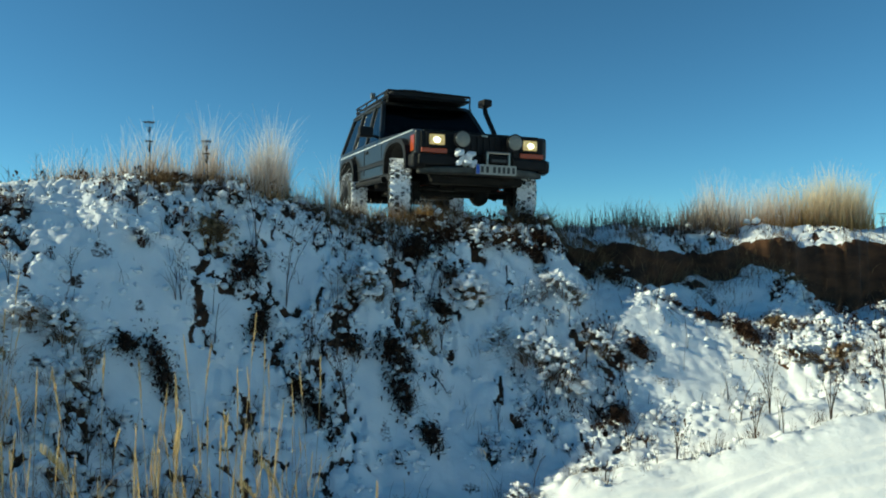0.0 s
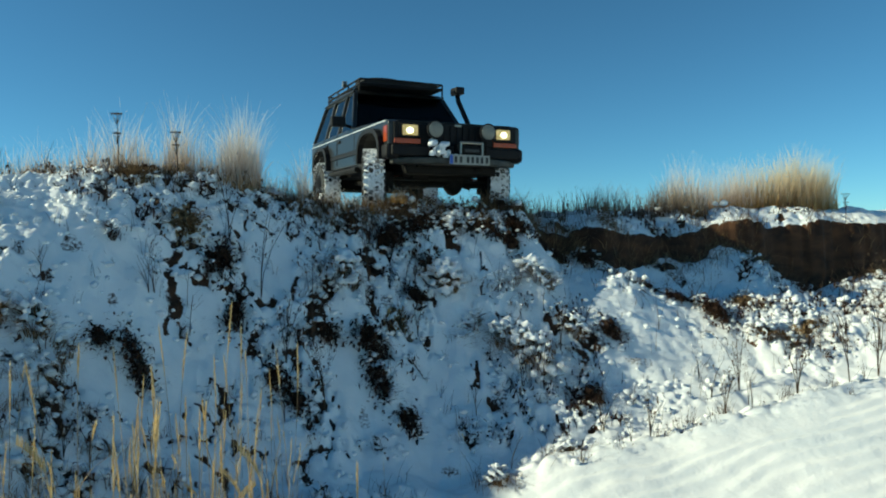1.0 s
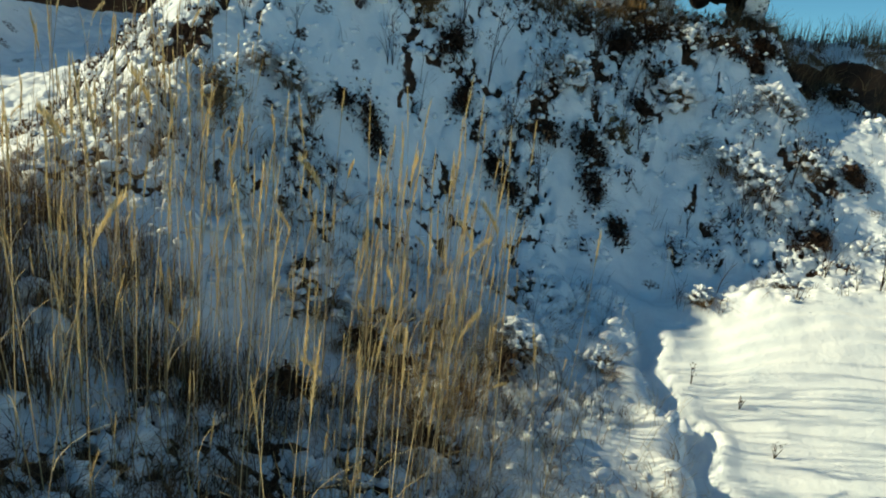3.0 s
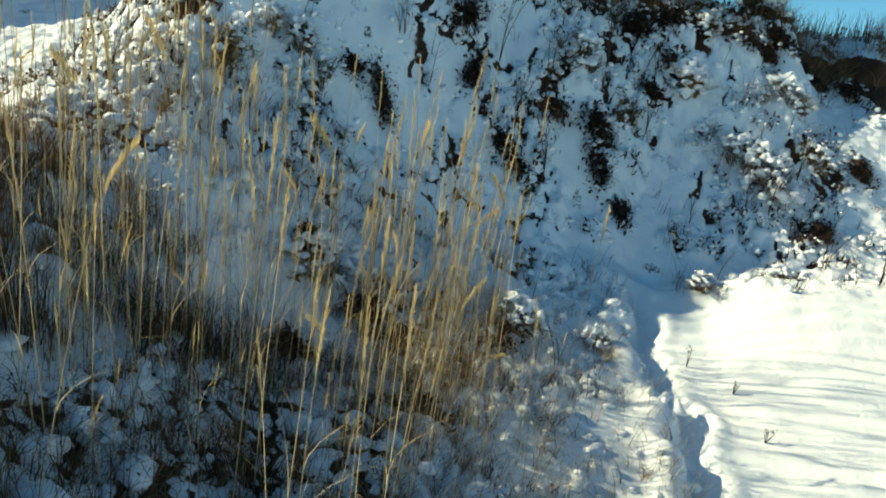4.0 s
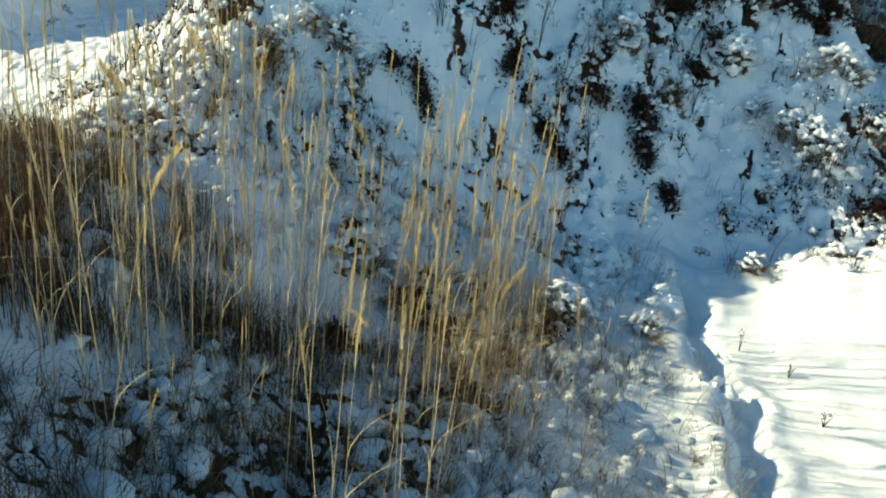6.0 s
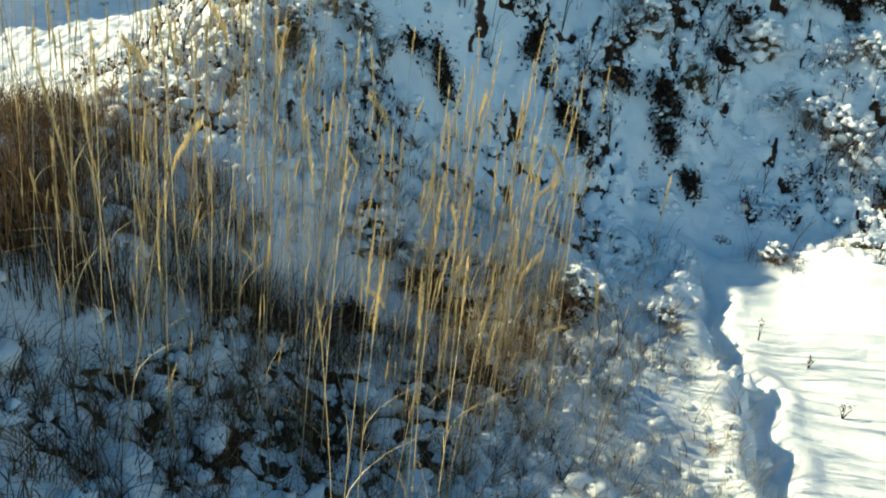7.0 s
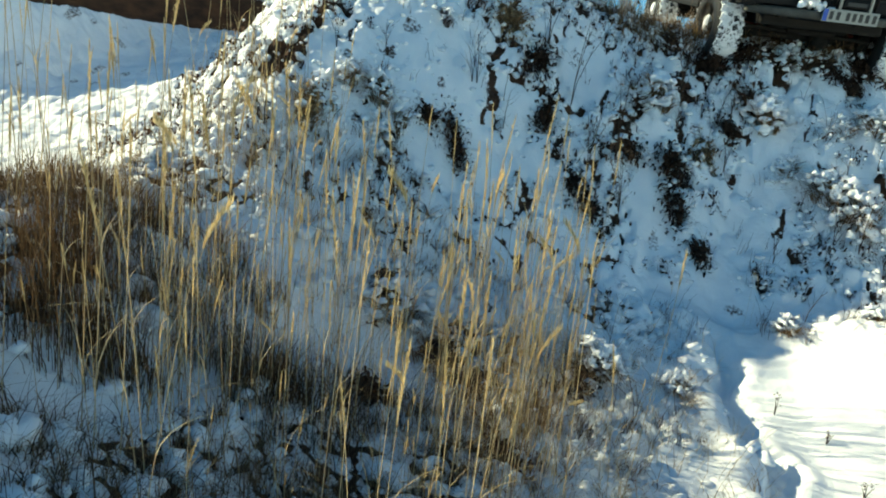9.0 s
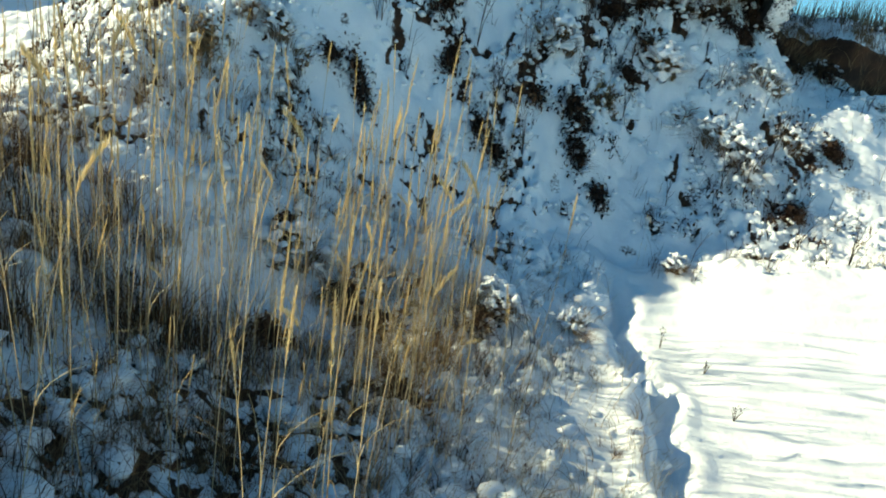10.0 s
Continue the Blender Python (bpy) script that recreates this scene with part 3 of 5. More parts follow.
def build_car():
    car = tagged(new("off_road_car"), "dark lifted off-road car with lit headlamps and snowy tyres", "car")
    body = new("body")
    body.parent = car
    W = 0.85
    # lower body with squared wheel openings
    outline = [(0.62, 0.74), (0.62, 1.085), (0.55, 1.11), (-0.92, 1.17), (-3.30, 1.17), (-3.40, 1.10), (-3.42, 0.70), (-3.30, 0.66)]
    outline += [(x, z) for x, z in arch(-2.576, 0.46, 0.66)] + arch(0.0, 0.47, 0.66)
    part("body_shell", extrude_poly(outline, "y", -W, W, 0.018), PAINT, body, "dark graphite metal body sides")
    part("inner_body", box(-3.2, 0.5, -0.55, 0.55, 0.57, 1.05, 0.02), CABIN, body)
    hood = extrude_poly([(0.60, 1.09), (0.62, 1.105), (-0.2, 1.165), (-0.93, 1.205), (-0.93, 1.16)], "y", -0.74, 0.74, 0.012)
    part("bonnet", hood, PAINT, body, "dark bonnet")
    part("bonnet_ridge", extrude_poly([(0.56, 1.11), (0.1, 1.16), (-0.9, 1.222), (-0.9, 1.19)], "y", -0.30, 0.30, 0.01), PAINT, body)
    # cabin
    zb, zr = 1.17, 1.73
    yb, yr = 0.82, 0.66
    posts = [((-0.93, zb), (-1.42, zr)), ((-1.72, zb), (-1.80, zr)), ((-2.50, zb), (-2.48, zr)), ((-3.34, zb), (-3.12, zr))]
    for s in (-1, 1):
        for (xa, za), (xq, zq) in posts:
            pillar(body, (xa, s * yb, za - 0.02), (xq, s * yr, zq), 0.035, 0.03)
        for a, b in zip(posts, posts[1:]):
            pane("side_window", body, [(a[0][0] - 0.03, s * yb, zb), (b[0][0] + 0.03, s * yb, zb), (b[1][0] + 0.02, s * yr, zr), (a[1][0] - 0.02, s * yr, zr)])
        part("gutter", tube([(-1.40, s * (yr + 0.02), zr + 0.02), (-3.14, s * (yr + 0.02), zr + 0.02)], 0.014, 6), BLACK, body)
    pane("windscreen", body, [(-0.94, -0.78, zb + 0.02), (-0.94, 0.78, zb + 0.02), (-1.42, 0.62, zr), (-1.42, -0.62, zr)])
    pane("rear_window", body, [(-3.36, 0.78, zb), (-3.36, -0.78, zb), (-3.14, -0.62, zr), (-3.14, 0.62, zr)])
    roof = extrude_poly([(-1.36, zr - 0.01), (-1.50, zr + 0.06), (-2.2, zr + 0.085), (-3.0, zr + 0.06), (-3.16, zr - 0.01)], "y", -yr - 0.02, yr + 0.02, 0.03)
    part("roof", roof, PAINT, body)
    part("dashboard", box(-1.35, -0.96, -0.74, 0.74, 1.08, 1.25, 0.04), CABIN, body)
    for y in (-0.36, 0.36):
        part("seat", box(-2.05, -1.85, y - 0.24, y + 0.24, 0.9, 1.50, 0.06), CABIN, body)
        part("head_restraint", box(-2.04, -1.95, y - 0.13, y + 0.13, 1.51, 1.66, 0.03), CABIN, body)
    part("rear_bench", box(-2.85, -2.7, -0.68, 0.68, 0.9, 1.45, 0.05), CABIN, body)
    # doors, stripe, handles, mirrors
    for s in (-1, 1):
        for x0, x1 in ((-1.70, -0.80), (-2.46, -1.73)):
            for xg in (x0, x1):
                part("door_gap", box(xg - 0.004, xg + 0.004, s * (W - 0.004), s * (W + 0.003), 0.72, 1.15, 0), BLACK, body)
            part("door_handle", box(x0 + 0.06, x0 + 0.19, s * W - 0.02, s * W + 0.02, 1.02, 1.06, 0.008), BLACK, body)
        part("pinstripe", box(-3.30, 0.52, s * (W - 0.002), s * (W + 0.004), 1.094, 1.106, 0), STRIPE, body, "pale pinstripe along the side")
        part("side_moulding", box(-2.05, -0.52, s * (W - 0.005), s * (W + 0.014), 0.80, 0.86, 0.004), BLACK, body)
        mirror = part("door_mirror", box(-1.14, -1.02, s * 1.00 - 0.10, s * 1.00 + 0.10, 1.20, 1.34, 0.025), BLACK, body, "black door mirror")
        part("mirror_arm", tube([(-1.06, s * 0.82, 1.20), (-1.07, s * 0.95, 1.24)], 0.02, 6), BLACK, mirror)
        for cx, r in ((0.0, 0.50), (-2.576, 0.49)):
            bm = bmesh.new()
            a, b = arch(cx, r, 0.66, 15), arch(cx, r - 0.07, 0.66, 15)
            extrude_poly(a + b[::-1], "y", s * W - 0.01 if s > 0 else s * W - 0.075, s * W + 0.075 if s > 0 else s * W + 0.01, 0.008, bm)
            part("wheel_flare", bm, BLACK, body, "black plastic wheel flare")
        part("side_marker", box(0.47, 0.60, s * (W - 0.003), s * (W + 0.008), 0.86, 1.04, 0.003), AMBER, body, "amber side marker")
        part("rock_slider", tube([(-0.62, s * 0.86, 0.60), (-2.0, s * 0.86, 0.60)], 0.04, 8), STEEL, body)
    # front face
    part("grille_panel", box(0.60, 0.645, -0.79, 0.79, 0.83, 1.085, 0.012), BLACK, body)
    for k in range(9):
        y = -0.32 + 0.08 * k
        part("grille_bar", box(0.64, 0.662, y - 0.016, y + 0.016, 0.86, 1.06, 0.006), BLACK, body)
    part("maker_badge", box(0.662, 0.668, -0.04, 0.04, 1.055, 1.08, 0.002), CHROME, body)
    for s in (-1, 1):
        lamp = part("headlamp_bezel", box(0.64, 0.665, s * 0.60 - 0.135, s * 0.60 + 0.135, 0.905, 1.075, 0.01), BLACK, body, "black headlamp surround")
        part("headlamp", box(0.655, 0.676, s * 0.60 - 0.095, s * 0.60 + 0.095, 0.93, 1.05, 0.012), LIT, lamp, "lit warm headlamp")
        bulb = bmesh.new()
        bmesh.ops.create_icosphere(bulb, subdivisions=2, radius=0.042, matrix=Matrix.Translation((0.668, s * 0.605, 0.985)) @ Matrix.Diagonal((0.5, 1.25, 1, 1)))
        part("bulb", bulb, BULB, lamp, "bright bulb glow behind the lens", True)
        part("indicator", box(0.645, 0.668, s * 0.63 - 0.16, s * 0.63 + 0.16, 0.835, 0.892, 0.008), AMBER, body, "amber indicator under the headlamp")
        fog = part("driving_lamp", tube([(0.70, s * 0.335, 0.995), (0.76, s * 0.335, 0.995), (0.80, s * 0.335, 0.995)], 0.104, 20, taper=[0.55, 0.95, 1.0]), BLACK, body, "round driving lamp")
        part("lens", tube([(0.795, s * 0.335, 0.995), (0.808, s * 0.335, 0.995), (0.818, s * 0.335, 0.995)], 0.091, 20, taper=[1, 0.95, 0.5]), LENS, fog, "pale dusty glass lens")
        part("lamp_bracket", tube([(0.74, s * 0.335, 0.89), (0.74, s * 0.335, 0.72)], 0.016, 6), STEEL, fog)
    bumper_outline = [(0.60, -0.80), (0.74, -0.50), (0.80, -0.30), (0.80, 0.40), (0.74, 0.55), (0.60, 0.80), (0.50, 0.80), (0.50, -0.80)]
    bumper = part("front_bumper", extrude_poly(bumper_outline, "z", 0.60, 0.68, 0.02), GREY, body, "weathered grey steel front bumper")
    part("bumper_beam", box(0.50, 0.70, -0.83, 0.83, 0.69, 0.82, 0.025), BLACK, body, "black bumper beam with end caps")
    for s in (-1, 1):
        part("bumper_end", box(0.38, 0.66, s * 0.80 - 0.09, s * 0.80 + 0.09, 0.66, 0.83, 0.04), BLACK, body)
    # winch with its hoop
    winch = part("winch", tube([(0.73, -0.06, 0.80), (0.73, 0.30, 0.80)], 0.055, 14), STEEL, body, "winch drum")
    part("fairlead", box(0.795, 0.812, 0.0, 0.24, 0.735, 0.80, 0.008), STEEL, winch)
    part("fairlead_slot", box(0.811, 0.816, 0.03, 0.21, 0.752, 0.785, 0.002), INK, winch)
    for y in (-0.02, 0.26):
        part("hoop_leg", tube([(0.79, y, 0.68), (0.79, y, 0.865)], 0.016, 8), CHROME, winch)
    part("hoop_bar", tube([(0.79, -0.02, 0.86), (0.79, 0.26, 0.86)], 0.016, 8), CHROME, winch)
    # number plate with bars in place of its characters
    plate = part("number_plate", box(0.826, 0.836, -0.18, 0.34, 0.60, 0.715, 0.003), PLATE, body, "white number plate with a blue band")
    part("plate_band", box(0.836, 0.839, -0.175, -0.135, 0.605, 0.71, 0), BLUE, plate)
    for y in (-0.10, -0.035, 0.055, 0.115, 0.175, 0.235, 0.30):
        part("plate_bar", box(0.836, 0.839, y - 0.017, y + 0.017, 0.622, 0.694, 0), INK, plate)
    # snow thrown on the bumper
    for k, (y, z, r) in enumerate(((-0.37, 0.85, 0.050), (-0.31, 0.80, 0.045), (-0.24, 0.82, 0.055), (-0.26, 0.75, 0.06), (-0.17, 0.735, 0.045), (-0.38, 0.72, 0.03), (-0.10, 0.70, 0.03))):
        bm = bmesh.new()
        bmesh.ops.create_icosphere(bm, subdivisions=2, radius=r)
        for v in bm.verts:
            v.co = v.co * (0.9 + 1.3 * noise.noise(v.co * 19 + Vector((k, 0, 0))) + 0.5 * noise.noise(v.co * 45)) + Vector((0.77, y, z))
        part("bumper_snow", bm, SNOW_W, bumper, "clod of snow on the bumper", True)
    # underside
    axle = part("front_axle", tube([(0, -0.70, 0.40), (0, 0.70, 0.40)], 0.042, 10), STEEL, car, "bare steel front axle")
    bm = bmesh.new()
    bmesh.ops.create_icosphere(bm, subdivisions=2, radius=0.15)
    for v in bm.verts:
        v.co = Vector((v.co.x * 0.9 + 0.02, v.co.y * 0.85 + 0.22, v.co.z * 0.95 + 0.40))
    part("differential", bm, STEEL, axle, smooth=True)
    part("tie_rod", tube([(0.16, -0.66, 0.46), (0.18, 0.66, 0.43)], 0.018, 8), STEEL, axle)
    part("track_rod", tube([(0.10, -0.50, 0.50), (0.12, 0.50, 0.66)], 0.02, 8), STEEL, axle)
    part("steering_damper", tube([(0.22, -0.2, 0.47), (0.22, 0.28, 0.47)], 0.028, 8), STEEL, axle)
    for s in (-1, 1):
        coil = [(0.09 * math.cos(a), s * 0.50 + 0.065 * math.sin(a), 0.46 + 0.30 * a / (2 * math.pi * 6)) for a in np.linspace(0, 2 * math.pi * 6, 90)]
        part("coil_spring", tube(coil, 0.011, 5), SPRING, axle, "red coil spring", True)
        part("shock_absorber", tube([(-0.14, s * 0.56, 0.42), (-0.16, s * 0.50, 0.92)], 0.03, 8), STEEL, axle)
        part("control_arm", tube([(0.0, s * 0.46, 0.36), (-1.0, s * 0.42, 0.56)], 0.026, 8), STEEL, axle)
    part("steering_box", box(0.30, 0.52, 0.28, 0.44, 0.55, 0.72, 0.03), STEEL, car)
    part("chassis_rail", box(-3.3, 0.55, 0.36, 0.46, 0.58, 0.66, 0.01), STEEL, car)
    part("chassis_rail", box(-3.3, 0.55, -0.46, -0.36, 0.58, 0.66, 0.01), STEEL, car)
    part("gearbox_skid", box(-1.9, -0.7, -0.28, 0.28, 0.50, 0.62, 0.03), STEEL, car)
    part("engine_sump", box(-0.75, 0.10, -0.26, 0.16, 0.45, 0.66, 0.03), STEEL, car)
    part("radiator_guard", box(0.20, 0.50, -0.60, 0.60, 0.50, 0.61, 0.03), STEEL, car)
    for y in (-0.56, 0.56):
        part("wheel_arch_liner", box(-0.50, 0.46, y - 0.05, y + 0.05, 0.50, 0.95, 0.02), CABIN, car)
    part("fuel_tank", box(-3.36, -2.86, -0.62, 0.62, 0.40, 0.66, 0.05), STEEL, car, "black fuel tank slung behind the rear axle")
    part("rear_bumper", box(-3.52, -3.40, -0.82, 0.82, 0.50, 0.74, 0.03), BLACK, car)
    part("transfer_case", box(-1.75, -1.30, -0.10, 0.42, 0.40, 0.60, 0.04), STEEL, car)
    part("exhaust_pipe", tube([(-0.6, -0.32, 0.50), (-1.6, -0.36, 0.46), (-2.3, -0.40, 0.50)], 0.035, 8), STEEL, car)
    part("skid_plate", extrude_poly([(0.56, 0.60), (0.50, 0.62), (0.10, 0.47), (0.12, 0.44)], "y", -0.40, 0.40, 0.006), STEEL, car, "dirty steel skid plate")
    for s in (-1, 1):
        part("steering_knuckle", box(-0.09, 0.12, s * 0.66 - 0.06, s * 0.66 + 0.06, 0.28, 0.56, 0.03), STEEL, axle)
        part("brake_hose", tube([(0.05, s * 0.62, 0.50), (0.14, s * 0.58, 0.66), (0.02, s * 0.52, 0.80)], 0.009, 5), BLACK, axle)
    part("cross_member", box(-1.0, -0.85, -0.55, 0.55, 0.44, 0.58, 0.02), STEEL, car)
    rear = part("rear_axle", tube([(-2.576, -0.70, 0.40), (-2.576, 0.70, 0.40)], 0.042, 10), STEEL, car)
    bm = bmesh.new()
    bmesh.ops.create_icosphere(bm, subdivisions=2, radius=0.15, matrix=Matrix.Translation((-2.576, 0, 0.40)))
    part("differential", bm, STEEL, rear, smooth=True)
    # snorkel on the car's left
    snorkel = part("snorkel", tube([(-0.60, 0.86, 1.05), (-0.80, 0.92, 1.16), (-0.98, 0.91, 1.30), (-1.30, 0.88, 1.70), (-1.34, 0.88, 1.82)], 0.036, 10), BLACK, body, "black air snorkel up the windscreen post", True)
    part("snorkel_head", box(-1.43, -1.20, 0.80, 0.945, 1.79, 1.90, 0.025), BLACK, snorkel)
    # roof rack and its load
    rack = part("roof_rack", tube([(-1.30, -0.62, 1.85), (-1.25, 0, 1.85), (-1.30, 0.62, 1.85), (-3.1, 0.64, 1.85), (-3.1, -0.64, 1.85), (-1.30, -0.62, 1.85)], 0.016, 8), BLACK, body, "black tubular roof rack")
    part("rack_rail", tube([(-1.32, -0.62, 1.92), (-1.27, 0, 1.92), (-1.32, 0.62, 1.92), (-3.1, 0.64, 1.92), (-3.1, -0.64, 1.92), (-1.32, -0.62, 1.92)], 0.014, 8), BLACK, rack)
    part("rack_floor", box(-3.1, -1.32, -0.60, 0.60, 1.825, 1.845, 0.004), BLACK, rack)
    for x in (-1.32, -1.9, -2.5, -3.1):
        for s in (-1, 1):
            part("rack_foot", tube([(x, s * 0.63, 1.74), (x, s * 0.63, 1.92)], 0.012, 6), BLACK, rack)
    work = part("work_lamp", tube([(-1.9, -0.66, 1.93), (-1.9, -0.72, 1.93)], 0.045, 12), CHROME, rack, "small pale work lamp")
    spare = new("spare_wheel")
    spare.parent = rack
    tagged(spare, "spare tyre lying flat on the rack")
    build_tyre(spare, True).parent = spare
    spare.matrix_basis = pose(-1.95, -0.14, 1.935, 90, 0, 0) @ Matrix.Diagonal((0.86, 0.62, 0.86, 1))
    part("front_load", box(-1.56, -1.31, -0.56, 0.56, 1.85, 1.935, 0.03), TARP, rack, "long black bag along the front of the rack")
    bm = box(-3.0, -2.34, -0.5, 0.5, 1.85, 1.96, 0.05)
    part("packed_load", bm, TARP, rack, "load under a black tarpaulin")
    for y in (-0.3, 0.3):
        part("wiper", tube([(-0.95, y, 1.20), (-1.12, y + 0.40, 1.37)], 0.008, 5), BLACK, body)
    wheels = {}
    for key, x, y in (("fr", 0, -0.83), ("fl", 0, 0.83), ("rr", -2.576, -0.80), ("rl", -2.576, 0.80)):
        w = build_wheel("wheel", car, 1 if y > 0 else -1)
        wheels[key] = (w, x, y)
    return car, wheels


car, wheels = build_car()


# ---- plants and loose snow ----
rng = np.random.default_rng(11)
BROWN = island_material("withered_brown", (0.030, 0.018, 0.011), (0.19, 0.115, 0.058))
STRAW_LOW = island_material("low_straw", (0.14, 0.085, 0.045), (0.46, 0.33, 0.18))


class Soup:
    """Vertices and faces gathered for one mesh of many small pieces."""

    def __init__(self):
        self.v, self.f, self.tip = [], [], []

    def blade(self, base, lean, height, width, segs=4, droop=0.3, facing=0.0, tip_from=0.5, tip_power=1.0):
        """A tapering, bending blade of grass. lean: way (x, y) in which it bends."""
        start = len(self.v)
        cx, cy = math.cos(facing) * width / 2, math.sin(facing) * width / 2
        for k in range(segs + 1):
            t = k / segs
            b = droop * t * t
            x = base[0] + lean[0] * height * b
            y = base[1] + lean[1] * height * b
            z = base[2] + height * (t - 0.35 * b * t)
            w = 1 - 0.85 * t
            self.v += [(x - cx * w, y - cy * w, z), (x + cx * w, y + cy * w, z)]
            q = min(1.0, max(0.0, (t - tip_from) / (1 - tip_from))) ** tip_power if tip_from < 1 else 0.0
            self.tip += [q, q]
        for k in range(segs):
            a = start + 2 * k
            self.f.append((a, a + 1, a + 3, a + 2))

    def stem(self, pts, r, taper=0.4):
        """A three-sided twig along pts."""
        start = len(self.v)
        n = len(pts)
        for i, (x, y, z) in enumerate(pts):
            rr = r * (1 - (1 - taper) * i / (n - 1))
            for k in range(3):
                a = 2.094 * k
                self.v.append((x + rr * math.cos(a), y + rr * math.sin(a), z))
                self.tip.append(i / (n - 1))
        for i in range(n - 1):
            for k in range(3):
                a, b = start + 3 * i + k, start + 3 * i + (k + 1) % 3
                self.f.append((a, b, b + 3, a + 3))

    def leaf(self, p, size, yaw, pitch, curl):
        """A curled dead leaf of two bent quads."""
        start = len(self.v)
        c, s, cp, sp = math.cos(yaw), math.sin(yaw), math.cos(pitch), math.sin(pitch)
        for u, w, h in ((0, 0.15, 0), (0.5, 0.5, curl), (1, 0.12, -curl)):
            for side in (-1, 1):
                lx, ly, lz = u * size, side * w * size * 0.5, h * size + 0.2 * size * abs(side) * (u == 0.5)
                x, z = lx * cp - lz * sp, lx * sp + lz * cp
                self.v.append((p[0] + x * c - ly * s, p[1] + x * s + ly * c, p[2] + z))
                self.tip.append(0.0)
        self.f += [(start, start + 1, start + 3, start + 2), (start + 2, start + 3, start + 5, start + 4)]

    def mesh(self, name, mats, smooth=False):
        me = bpy.data.meshes.new(name)
        me.from_pydata(self.v, [], self.f)
        for m in mats if isinstance(mats, (list, tuple)) else [mats]:
            me.materials.append(m)
        a = me.attributes.new("tip", "FLOAT", "POINT")
        a.data.foreach_set("value", self.tip)
        if smooth:
            me.polygons.foreach_set("use_smooth", np.ones(len(me.polygons), bool))
        me.update()
        return me


def unit_clod(seed, sub=2):
    bm = bmesh.new()
    bmesh.ops.create_icosphere(bm, subdivisions=sub, radius=1)
    for v in bm.verts:
        q = v.co * 1.3 + Vector((seed * 3.1, seed * 1.7, 0))
        v.co = v.co * (1 + 0.6 * noise.noise(q) + 0.3 * noise.noise(q * 2.7))
        v.co.z = v.co.z * 0.8 if v.co.z > 0 else v.co.z * 0.55
    co = np.array([v.co[:] for v in bm.verts])
    fa = np.array([[v.index for v in f.verts] for f in bm.faces])
    bm.free()
    return co, fa


CLODS = [unit_clod(k) for k in range(8)]
SMALL_CLODS = [unit_clod(k, 1) for k in range(8)]


class Clods:
    def __init__(self, kinds):
        self.kinds, self.co, self.fa, self.n = kinds, [], [], 0

    def add(self, p, r, k, stretch=(1, 1, 1)):
        co, fa = self.kinds[k % len(self.kinds)]
        a = (k * 2.399) % 6.283
        rot = np.array([[math.cos(a), -math.sin(a), 0], [math.sin(a), math.cos(a), 0], [0, 0, 1]])
        self.co.append((co * np.array(stretch) * r) @ rot.T + np.array(p))
        self.fa.append(fa + self.n)
        self.n += len(co)

    def mesh(self, name, mat):
        me = bpy.data.meshes.new(name)
        me.from_pydata(np.concatenate(self.co).tolist(), [], np.concatenate(self.fa).tolist())
        me.polygons.foreach_set("use_smooth", np.ones(len(me.polygons), bool))
        me.materials.append(mat)
        me.update()
        return me


def lands(xs, ys):
    return land(np.asarray(xs, float), np.asarray(ys, float))


# weeds that hold the snow all over the bank, thick in some places and bare in others
def weed_density(x, y):
    bank = sm(-0.3, 0.3, y - foot_line(x)) * sm(0.5, 0.1, y - lip_line(x)) * (1 - smooth_snow(x, y)) * sm(7.5, 5.5, np.abs(x))
    return np.clip(scrub(x, y) + 0.10 * bank, 0, 1)


